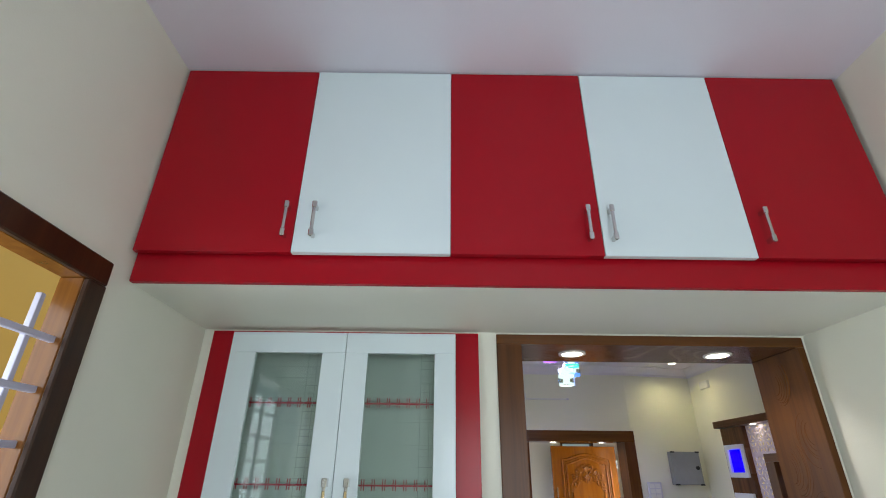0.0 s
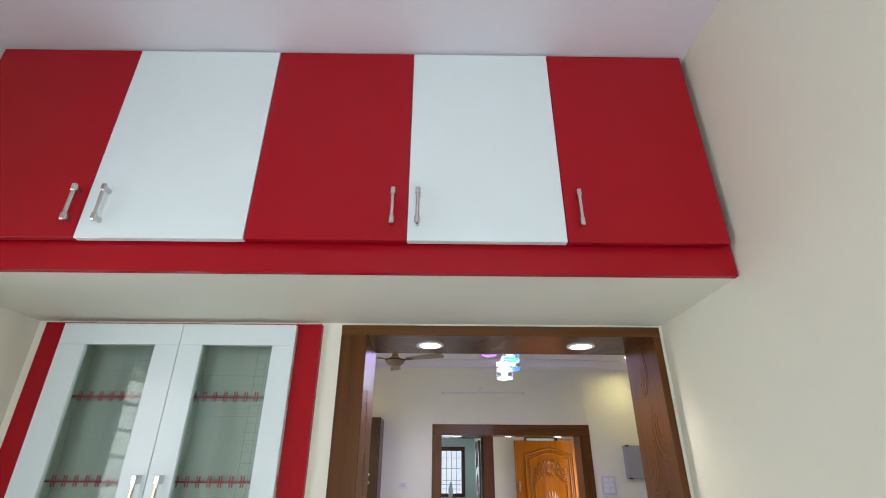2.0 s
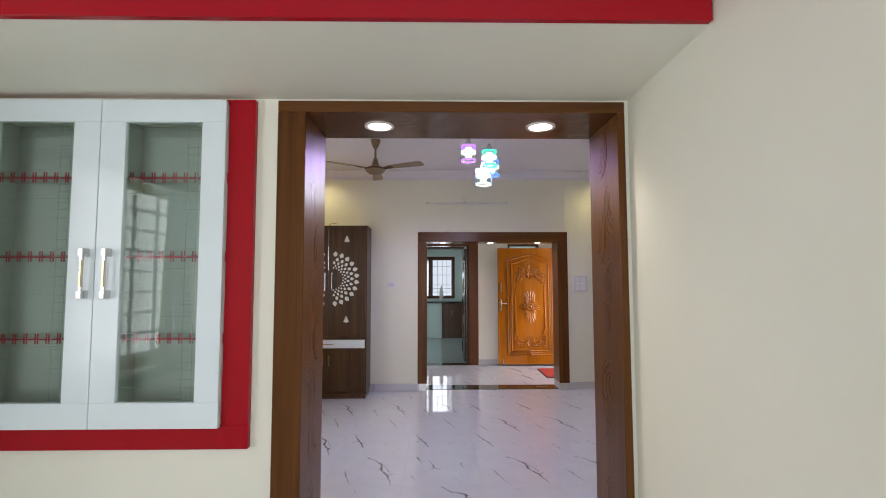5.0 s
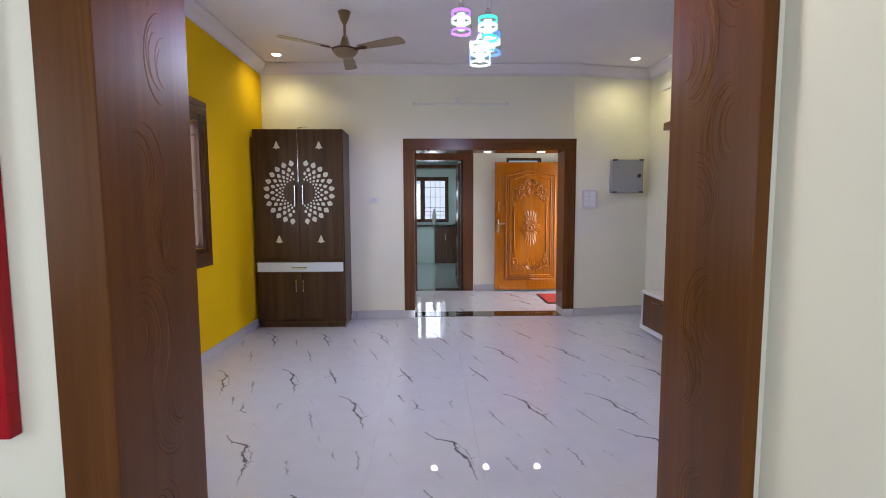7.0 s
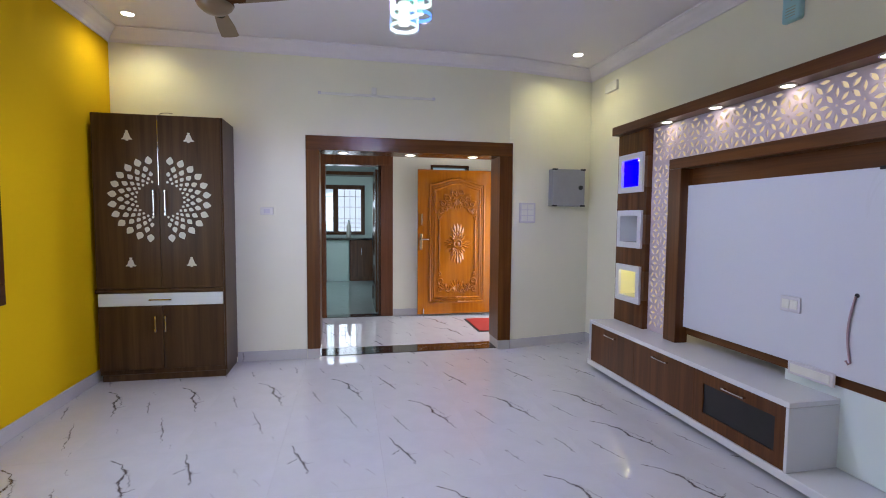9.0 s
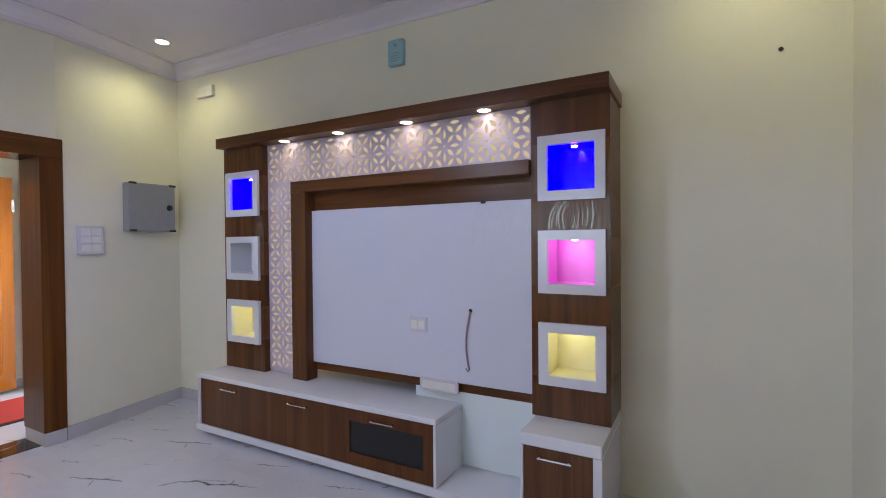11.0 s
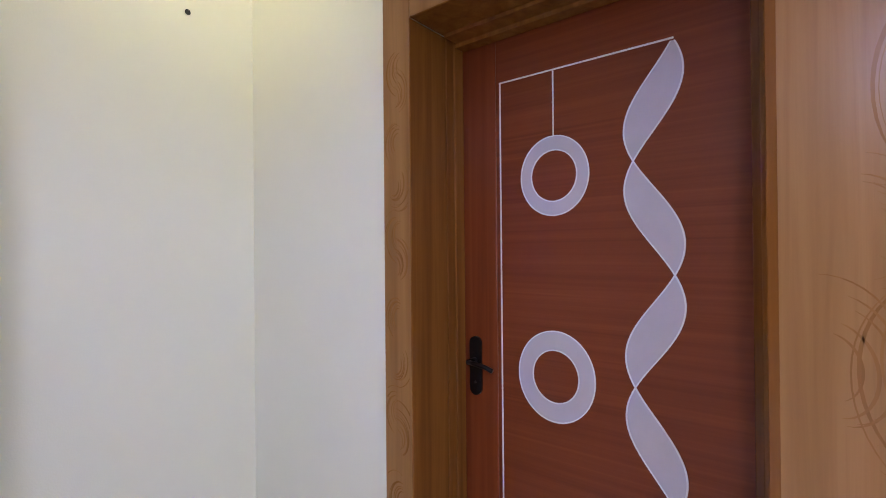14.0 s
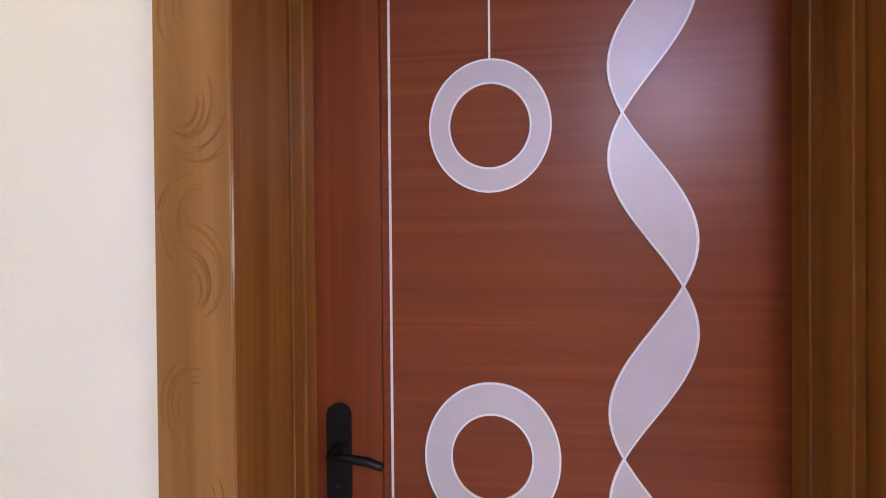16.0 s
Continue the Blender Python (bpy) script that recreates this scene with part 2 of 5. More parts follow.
wood("mahogany_edge", (0.138, 0.027, 0.006), (0.168, 0.035, 0.0085), (0.205, 0.047, 0.012), along="z", rough=0.34, grain=2.4)
wood("teak", (0.25, 0.070, 0.002), (0.33, 0.098, 0.003), (0.40, 0.130, 0.005), rough=0.13)
MATS["teak"].node_tree.nodes["Principled BSDF"].inputs["Specular IOR Level"].default_value = 0.5
wood("sapele", (0.075, 0.024, 0.009), (0.110, 0.037, 0.014), (0.15, 0.052, 0.02), rough=0.25)
metal("chrome", (0.62, 0.61, 0.60), 0.16)
metal("gold", (0.80, 0.62, 0.33), 0.2)
metal("black_metal", (0.03, 0.03, 0.033), 0.4)
plastic("white_plastic", (0.75, 0.74, 0.72))
plastic("lilac_plastic", (0.62, 0.60, 0.68))
plastic("grey_enamel", (0.30, 0.31, 0.33))
plastic("black_plastic", (0.012, 0.012, 0.014), 0.3)
plastic("fan_brown", (0.20, 0.13, 0.075), 0.3)
plastic("aqua_plastic", (0.34, 0.58, 0.66), 0.4)
plastic("mauve_cable", (0.38, 0.26, 0.33), 0.5)
plastic("inlay_white", (0.50, 0.455, 0.48), 0.35)
plastic("inlay_pale", (0.72, 0.72, 0.62), 0.3)
plastic("red_print", (0.45, 0.01, 0.03), 0.4)
plastic("etch_grey", (0.32, 0.37, 0.34), 0.5)
plastic("red_mat", (0.36, 0.02, 0.012), 0.95)
plastic("dark_rubber", (0.02, 0.018, 0.018), 0.8)
plastic("dark_carcass", (0.03, 0.012, 0.012), 0.6)
# niche linings with the colour of their lamps' light put into the laminate
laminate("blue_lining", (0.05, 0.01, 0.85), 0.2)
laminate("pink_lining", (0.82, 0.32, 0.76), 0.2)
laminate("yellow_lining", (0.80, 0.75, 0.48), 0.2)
clear_glass("pane_glass", (0.90, 0.95, 0.92))
clear_glass("frosted_glass", (0.95, 0.98, 0.96), 0.15, 0.35)
glow("led_warm", (1.0, 0.86, 0.66), 22)
glow("led_white", (1.0, 0.95, 0.9), 25)
# emission of the fretwork's backing board, in place of a hidden backlight
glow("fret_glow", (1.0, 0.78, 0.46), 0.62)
glow("pendant_white", (0.95, 1.0, 0.98), 1.5)
glow("pendant_violet", (0.62, 0.25, 1.0), 1.7)
glow("pendant_teal", (0.10, 0.80, 0.65), 1.6)
glow("pendant_blue", (0.12, 0.30, 1.0), 2.0)
glow("outdoor_glow", (0.97, 0.98, 0.86), 1.05)
glow("kitchen_daylight", (0.80, 0.90, 1.0), 0.9)
W1, W2, W3 = 0.0062, 0.0043, 0.0032     # half widths of bold, middling and faint veins
marble("tile_big", [(W1, 1.0, (-0.01, 0.28), (0.07, 0.19), (0.17, 0.15), (0.18, 0.05), (0.24, -0.06), (0.275, -0.25)), (W2, 0.9, (0.24, -0.06), (0.285, -0.02)),
                    (W3, 0.7, (0.17, 0.15), (0.235, 0.04), (0.262, -0.10)), (W3, 0.5, (-0.2, 0.02), (-0.14, -0.10)), (W3, 0.4, (0.05, -0.16), (0.09, -0.24))])
marble("tile_mid", [(W1, 1.0, (-0.04, 0.26), (0.05, 0.19), (0.115, 0.09), (0.105, 0.0), (0.175, -0.11), (0.215, -0.28)), (W2, 0.9, (0.175, -0.11), (0.225, -0.085)),
                    (W3, 0.7, (0.115, 0.09), (0.17, 0.0), (0.185, -0.09)), (W2, 0.8, (-0.19, 0.0), (-0.15, -0.13), (-0.10, -0.28)), (W3, 0.5, (-0.23, 0.2), (-0.20, 0.13))])
marble("tile_fork", [(W1, 1.0, (-0.24, 0.26), (-0.185, 0.10), (-0.15, 0.03), (-0.115, -0.10)), (W2, 1.0, (-0.235, 0.04), (-0.185, 0.10)), (W3, 0.7, (-0.15, 0.03), (-0.09, 0.02)),
                     (W3, 0.5, (0.08, 0.02), (0.12, -0.07)), (W3, 0.5, (0.20, -0.10), (0.25, -0.17)), (W3, 0.4, (0.02, -0.2), (0.05, -0.27))])
marble("tile_small", [(W2, 1.0, (-0.10, 0.19), (-0.06, 0.03), (0.0, -0.02)), (W3, 0.9, (-0.06, 0.03), (-0.10, 0.0)), (W2, 0.8, (-0.21, 0.26), (-0.165, 0.13)),
                      (W3, 0.9, (0.19, 0.15), (0.165, 0.10), (0.185, 0.03)), (W3, 0.7, (-0.25, -0.13), (-0.19, -0.24)), (W3, 0.5, (0.10, -0.18), (0.16, -0.26))])
marble("tile_thin", [(W2, 0.9, (0.02, 0.26), (0.07, 0.12), (0.10, 0.04), (0.165, -0.16)), (W3, 0.7, (0.10, 0.04), (0.07, 0.0)), (W3, 0.5, (-0.2, 0.1), (-0.16, 0.02)), (W3, 0.4, (0.22, -0.2), (0.25, -0.26))])
marble("tile_speck", [(W3, 0.8, (-0.155, -0.04), (-0.095, -0.20)), (W3, 0.7, (0.075, 0.05), (0.105, -0.03)), (W2, 0.8, (0.21, 0.06), (0.235, -0.03), (0.26, -0.16)), (W3, 0.5, (-0.05, 0.24), (-0.01, 0.16))])
marble("skirting_marble", [(W2, 0.7, (0.5, -0.05), (0.56, 0.05)), (W2, 0.7, (-1.2, -0.05), (-1.12, 0.05)), (W2, 0.7, (1.7, -0.05), (1.64, 0.05)), (W2, 0.6, (-0.3, -0.05), (-0.26, 0.05))], (0.55, 0.54, 0.57))
marble("kitchen_tile", [(W3, 0.5, (0.0, 0.2), (0.05, 0.0))], (0.38, 0.47, 0.47))
marble("black_granite", [(W1, 0.9, (0.5, 0.04), (0.75, 0.0), (0.9, 0.05)), (W2, 0.9, (-0.55, -0.05), (-0.4, 0.02), (-0.25, 0.0)), (W2, 0.8, (0.1, -0.08), (0.2, 0.05))], (0.018, 0.016, 0.016), (0.4, 0.33, 0.3), 0.08)
marble("tile_grout", [], (0.70, 0.69, 0.69), rough=0.4)

# ---- building helpers ----
ORIGIN = {}


def box(x0, x1, y0, y1, z0, z1, bevel=0.0, bm=None, seg=1):
    """A box, with eased edges where bevel is given; joined into bm where one is given."""
    one = bmesh.new()
    bmesh.ops.create_cube(one, size=1.0)
    for v in one.verts:
        v.co = Vector((x0 + (v.co.x + 0.5) * (x1 - x0), y0 + (v.co.y + 0.5) * (y1 - y0), z0 + (v.co.z + 0.5) * (z1 - z0)))
    if bevel:
        bmesh.ops.bevel(one, geom=one.edges[:], offset=bevel, segments=seg, affect="EDGES", profile=0.5)
    return join(bm, one)


def join(bm, one):
    if bm is None:
        return one
    me = bpy.data.meshes.new("tmp")
    one.to_mesh(me)
    one.free()
    bm.from_mesh(me)
    bpy.data.meshes.remove(me)
    return bm


def prism(plan, z0, z1, bm=None):
    """An upright block over a plan of (x, y) corners."""
    one = bmesh.new()
    a = [one.verts.new((x, y, z0)) for x, y in plan]
    b = [one.verts.new((x, y, z1)) for x, y in plan]
    one.faces.new(a)
    one.faces.new(b)
    for i in range(len(a)):
        j = (i + 1) % len(a)
        one.faces.new((a[i], a[j], b[j], b[i]))
    bmesh.ops.recalc_face_normals(one, faces=one.faces[:])
    return join(bm, one)


def turned(profile, at, bm=None, seg=24, axis="z"):
    """A body of revolution from (radius, height) pairs."""
    one = bmesh.new()
    rings = []
    for r, h in profile:
        ring = []
        for i in range(seg):
            a = 2 * math.pi * i / seg
            p = (r * math.cos(a), r * math.sin(a), h)
            if axis == "x":
                p = (h, p[0], p[1])
            if axis == "y":
                p = (p[0], h, p[1])
            ring.append(one.verts.new(Vector(p) + Vector(at)))
        rings.append(ring)
    for a, b in zip(rings, rings[1:]):
        for i in range(seg):
            one.faces.new((a[i], a[(i + 1) % seg], b[(i + 1) % seg], b[i]))
    one.faces.new(rings[0])
    one.faces.new(rings[-1])
    bmesh.ops.recalc_face_normals(one, faces=one.faces[:])
    return join(bm, one)


def tube(points, r, bm=None, seg=8, taper=None):
    """A round bar along a line of points."""
    one = bmesh.new()
    pts = [Vector(p) for p in points]
    rings = []
    for i, p in enumerate(pts):
        d = (pts[min(i + 1, len(pts) - 1)] - pts[max(i - 1, 0)]).normalized()
        side = d.cross(Vector((0.31, 0.83, 0.46))).normalized()
        up = d.cross(side)
        rr = r * (taper(i / (len(pts) - 1)) if taper else 1)
        rings.append([one.verts.new(p + rr * (math.cos(2 * math.pi * k / seg) * side + math.sin(2 * math.pi * k / seg) * up)) for k in range(seg)])
    for a, b in zip(rings, rings[1:]):
        for k in range(seg):
            one.faces.new((a[k], a[(k + 1) % seg], b[(k + 1) % seg], b[k]))
    one.faces.new(rings[0])
    one.faces.new(rings[-1])
    bmesh.ops.recalc_face_normals(one, faces=one.faces[:])
    return join(bm, one)


def plate(outline, place, thick, bm=None):
    """A flat piece: 2D outline, place(u, v, depth) gives the point, depth 0 to thick."""
    one = bmesh.new()
    a = [one.verts.new(place(u, v, 0.0)) for u, v in outline]
    b = [one.verts.new(place(u, v, thick)) for u, v in outline]
    one.faces.new(a)
    one.faces.new(b)
    n = len(a)
    for i in range(n):
        one.faces.new((a[i], a[(i + 1) % n], b[(i + 1) % n], b[i]))
    bmesh.ops.recalc_face_normals(one, faces=one.faces[:])
    return join(bm, one)


def band(inner, outer, place, thick, bm=None, closed=True):
    """A flat strip between two lines of equal length."""
    one = bmesh.new()
    rows = [[one.verts.new(place(u, v, d)) for u, v in line] for line, d in ((inner, 0.0), (outer, 0.0), (outer, thick), (inner, thick))]
    n = len(inner)
    for i in range(n if closed else n - 1):
        j = (i + 1) % n
        for a, b in ((0, 1), (1, 2), (2, 3), (3, 0)):
            one.faces.new((rows[a][i], rows[a][j], rows[b][j], rows[b][i]))
    if not closed:
        one.faces.new([r[0] for r in rows])
        one.faces.new([r[-1] for r in rows])
    bmesh.ops.recalc_face_normals(one, faces=one.faces[:])
    return join(bm, one)


def thing(name, at, label, category, group="", kind=""):
    ob = new(name)
    ob.location = at
    ob.empty_display_size = 0.1
    ORIGIN[ob.name] = Vector(at)
    return tagged(ob, label, category, group, kind)


def mesh_of(name, bm, material, at):
    for v in bm.verts:
        v.co -= at
    me = bpy.data.meshes.new(name)
    bm.to_mesh(me)
    bm.free()
    for mt in material if isinstance(material, (list, tuple)) else [material]:
        me.materials.append(MATS[mt])
    return me


def centre(bm):
    lo = Vector([min(v.co[i] for v in bm.verts) for i in range(3)])
    hi = Vector([max(v.co[i] for v in bm.verts) for i in range(3)])
    return (lo + hi) / 2


def part(name, bm, material, parent, label="", smooth=False):
    at = centre(bm)
    me = mesh_of(name, bm, material, at)
    if smooth:
        for p in me.polygons:
            p.use_smooth = True
    ob = new(name, me)
    ob.parent = parent
    ob.location = at - ORIGIN[parent.name]
    ORIGIN[ob.name] = at
    return tagged(ob, label)


def solid(name, bm, material, label, category, group="", kind="", smooth=False, at=None):
    at = centre(bm) if at is None else Vector(at)
    me = mesh_of(name, bm, material, at)
    if smooth:
        for p in me.polygons:
            p.use_smooth = True
    ob = new(name, me)
    ob.location = at
    ORIGIN[ob.name] = at
    return tagged(ob, label, category, group, kind)


def holed(axis, lo, hi, a0, a1, z0, z1, holes, bm=None):
    """A wall slab lo..hi thick along axis, a0..a1 long, with rectangular holes (a, b, low, high)."""
    bm = bm or bmesh.new()
    cuts_a = sorted({a0, a1, *[h[0] for h in holes], *[h[1] for h in holes]})
    cuts_z = sorted({z0, z1, *[h[2] for h in holes], *[h[3] for h in holes]})
    for p, q in zip(cuts_a, cuts_a[1:]):
        run = None
        for r, s in list(zip(cuts_z, cuts_z[1:])) + [(None, None)]:
            inside = r is None or any(h[0] <= p and q <= h[1] and h[2] <= r and s <= h[3] for h in holes)
            if not inside:
                run = (run[0], s) if run else (r, s)
            elif run:
                if axis == "y":
                    box(p, q, lo, hi, *run, bm=bm)
                else:
                    box(lo, hi, p, q, *run, bm=bm)
                run = None
    bmesh.ops.remove_doubles(bm, verts=bm.verts[:], dist=1e-5)
    return bm


def ellipse(cu, cv, ru, rv, n=40):
    return [(cu + ru * math.cos(2 * math.pi * i / n), cv + rv * math.sin(2 * math.pi * i / n)) for i in range(n)]


def petal(cu, cv, ang, l, w, n=5, lean=0.5):
    """Leaf outline of length l and width w about (cu, cv), pointing along ang."""
    pts = []
    for i in range(n + 1):
        s = i / n
        pts.append((s - 0.5, 0.5 * math.sin(math.pi * s ** lean) if 0 < i < n else 0.0))
    out = [(u * l, v * w) for u, v in pts] + [(u * l, -v * w) for u, v in reversed(pts[1:-1])]
    c, s = math.cos(ang), math.sin(ang)
    return [(cu + u * c - v * s, cv + u * s + v * c) for u, v in out]

# ---- the setting ----
AL, AR = -0.335, 2.130          # small room, side walls
PS, PN = 2.648, 2.940           # partition, south and north faces
LL, LR = -0.545, 4.490          # living room, side walls
FY, FB = 7.750, 8.050           # far wall, near and back faces
HY = 9.750                      # hall's end wall
EX, EY = 4.352, 7.950          # where the east and north walls meet, a little out of square
CA, CL = 3.062, 3.130           # ceilings
SETTING = dict(kind="structure")

w = holed("y", PS, 2.86, -0.80, 4.74, 0.0, 3.3, [(0.865, 2.110, 0.0, 2.2), (2.58, 3.56, 0.0, 2.26), (-0.235, 0.735, 1.03, 2.17)])
w = holed("y", 2.86, PN, -0.80, 4.74, 0.0, 3.3, [(0.865, 2.110, 0.0, 2.2), (2.58, 3.56, 0.0, 2.26)], w)
solid("wall_partition", w, "cream_paint", "cream painted partition wall between the two rooms", "wall", **SETTING)
w = holed("x", -0.405, AL, -1.40, PS, 0.0, 3.3, [(0.56, 1.97, 0.985, 2.195)])
w = holed("x", -0.50, -0.405, -1.40, PS, 0.0, 3.3, [(0.48, 2.06, 0.92, 2.30)], w)
solid("wall_small_room_west", w, "cream_paint", "cream painted wall with a grilled window", "wall", **SETTING)
solid("wall_small_room_east", box(AR, 2.33, -1.40, PS, 0.0, 3.3), "cream_paint", "plain cream painted wall", "wall", **SETTING)
# the hole in this unseen wall is assumed, to admit the south fill lamp
w = holed("y", -1.60, -1.40, -0.60, 2.33, 0.0, 3.3, [(0.75, 2.05, 0.85, 2.20)])
solid("wall_small_room_south", w, "cream_paint", "cream painted wall with an assumed opening for fill light", "wall", **SETTING)
w = holed("x", -0.80, LL, PN, FY, 0.0, 3.3, [(4.30, 6.12, 0.99, 2.22)])
solid("wall_living_west", w, "yellow_paint", "bright yellow painted wall with a wide window", "wall", **SETTING)
solid("wall_living_east", prism([(LR, PN), (4.74, PN), (4.74, EY), (EX, EY)], 0.0, 3.3), "cream_paint", "cream painted wall behind the television unit", "wall", **SETTING)
w = holed("y", FY, FB, -0.80, 3.30, 0.0, 3.3, [(1.22, 3.30, 0.0, 2.19)])
prism([(3.30, FY), (EX, EY), (4.74, EY), (4.74, 8.20), (3.30, FB)], 0.0, 3.3, w)
solid("wall_living_north", w, "cream_paint", "pale cream wall with a wide wood-framed opening", "wall", **SETTING)
w = holed("y", HY, 9.92, 0.50, 4.0, 0.0, 3.3, [(1.26, 2.17, 0.0, 2.28), (2.80, 3.34, 2.11, 2.205)])
solid("wall_hall_north", w, "cream_paint", "cream hall wall with a doorway and small ventilator", "wall", **SETTING)
w = holed("x", 3.78, 3.95, FB, HY, 0.0, 3.3, [(8.42, 9.52, 0.0, 2.16)])
solid("wall_hall_east", w, "cream_paint", "cream hall wall with the open entrance", "wall", **SETTING)
solid("wall_hall_west", box(0.50, 0.70, FB, HY, 0.0, 3.3), "cream_paint", "plain cream hall wall", "wall", **SETTING)
# the west hole is added, out of view, to house the kitchen fill lamp
solid("wall_kitchen_west", holed("x", -0.2, 0.0, 9.92, 14.35, 0.0, 3.3, [(11.4, 12.8, 1.1, 2.3)]), "kitchen_paint", "pale green kitchen wall with an added opening for fill light", "wall", **SETTING)
solid("wall_kitchen_east", box(2.24, 2.44, 9.92, 14.35, 0.0, 3.3), "kitchen_paint", "plain pale green kitchen wall", "wall", **SETTING)
w = holed("y", 14.35, 14.55, -0.2, 2.44, 0.0, 3.3, [(0.72, 1.92, 1.08, 2.16)])
solid("wall_kitchen_north", w, "kitchen_paint", "pale green kitchen wall with a brown framed window", "wall", **SETTING)

solid("ceiling_small_room", box(-0.60, 2.33, -1.60, PS, CA, 3.3), "ceiling_paint", "white painted ceiling", "ceiling", **SETTING)
solid("ceiling_living", prism([(LL, PN), (LR, PN), (EX, EY), (3.30, FY), (LL, FY)], CL, 3.3), "ceiling_paint", "white painted ceiling", "ceiling", **SETTING)
solid("ceiling_hall", box(0.70, 3.78, FB, HY, 3.02, 3.3), "ceiling_paint", "white painted hall ceiling", "ceiling", **SETTING)
solid("ceiling_kitchen", box(0.0, 2.24, 9.92, 14.35, 3.02, 3.3), "ceiling_paint", "white painted kitchen ceiling", "ceiling", **SETTING)
solid("wall_behind_door", box(2.331, 4.74, 2.50, 2.640, 0.0, 3.3), "cream_paint", "plain wall closing the room behind the door", "wall", **SETTING)
solid("roof_slab", box(-0.85, 4.80, -1.65, 14.6, 3.302, 3.42), "outside_white", "flat concrete roof slab", "roof", **SETTING)
# unseen slab and wall, added to keep direct sun out of the hall
solid("porch_slab", box(4.81, 6.8, 5.9, 10.4, 2.52, 2.64), "outside_white", "flat slab added over the entrance to block the sun", "roof", **SETTING)
solid("porch_wall", box(6.6, 6.8, 5.9, 10.4, -0.3, 2.518), "outside_white", "white wall added outside the entrance, under the sun-blocking slab", "wall", **SETTING)


def cornice(name, a, b, inward):
    """A stepped plaster cove along the top of a wall from a to b."""
    prof = [(0.0, 0.0), (0.012, 0.0), (0.018, 0.028), (0.045, 0.055), (0.075, 0.075), (0.10, 0.10), (0.115, 0.102), (0.115, 0.117), (0.0, 0.117)]
    bm = bmesh.new()
    ends = []
    for p in (a, b):
        ends.append([bm.verts.new((p[0] + inward[0] * u, p[1] + inward[1] * u, CL - 0.117 + v - 0.001)) for u, v in prof])
    n = len(prof)
    for i in range(n):
        bm.faces.new((ends[0][i], ends[0][(i + 1) % n], ends[1][(i + 1) % n], ends[1][i]))
    bm.faces.new(ends[0])
    bm.faces.new(ends[1])
    bmesh.ops.recalc_face_normals(bm, faces=bm.faces[:])
    solid(name, bm, "ceiling_paint", "white moulded plaster cornice under the ceiling", "cornice", **SETTING)


cornice("cornice_north", (LL, FY - 0.001), (3.33, FY - 0.001), (0, -1))
cornice("cornice_north_east", (3.30, FY - 0.001), (EX, EY - 0.001), (0.187, -0.982))
cornice("cornice_east", (LR - 0.001, PN), (EX - 0.001, EY), (-1, -0.027))
cornice("cornice_west", (LL + 0.001, PN), (LL + 0.001, FY), (1, 0))
cornice("cornice_south", (LL, PN + 0.001), (LR, PN + 0.001), (0, 1))


def skirting(name, x0, x1, y0, y1):
    solid(name, box(x0, x1, y0, y1, 0.0, 0.1, 0.002), "skirting_marble", "grey-white marble skirting along the wall", "skirting", **SETTING)


skirting("skirting_living_north_a", 0.512, 1.174, FY - 0.012, FY)
solid("skirting_living_north_b", prism([(3.336, FY - 0.008), (EX, EY - 0.013), (EX, EY + 0.01), (3.336, FY + 0.02)], 0.0, 0.1), "skirting_marble", "grey-white marble skirting along the wall", "skirting", **SETTING)
skirting("skirting_living_west", LL, LL + 0.012, PN + 0.012, FY)
solid("skirting_living_east", prism([(EX + 0.013, 7.02), (EX + 0.035, 7.02), (EX + 0.01, EY), (EX - 0.012, EY)], 0.0, 0.1), "skirting_marble", "grey-white marble skirting along the wall", "skirting", **SETTING)
skirting("skirting_living_south_a", LL, 0.80, PN, PN + 0.012)
skirting("skirting_living_south_b", 3.70, LR - 0.012, PN, PN + 0.012)
skirting("skirting_small_room_east", AR - 0.012, AR, -1.4, PS)
skirting("skirting_small_room_west", AL, AL + 0.012, -1.4, PS)
skirting("skirting_small_room_north", AL + 0.012, 0.855, PS - 0.012, PS)
skirting("skirting_hall_north", 2.235, 3.78, HY - 0.012, HY)

# threshold strip of polished black granite in the far opening
solid("threshold", box(1.30, 3.20, 7.80, 8.08, -0.01, 0.006, 0.002), "black_granite", "polished black granite threshold strip with pale veins", "threshold", **SETTING)
solid("kitchen_threshold", box(1.27, 2.16, 9.72, 9.93, -0.01, 0.006, 0.002), "black_granite", "polished black granite threshold strip", "threshold", **SETTING)
solid("ground", box(-60, 60, -60, 75, -0.35, -0.30), "paving", "grey paved ground outside the house", "ground", **SETTING)
solid("subfloor", box(-0.60, 4.74, -1.60, 14.5, -0.29, -0.012), "tile_grout", "grey floor bed in the tile joints", "floor", **SETTING)


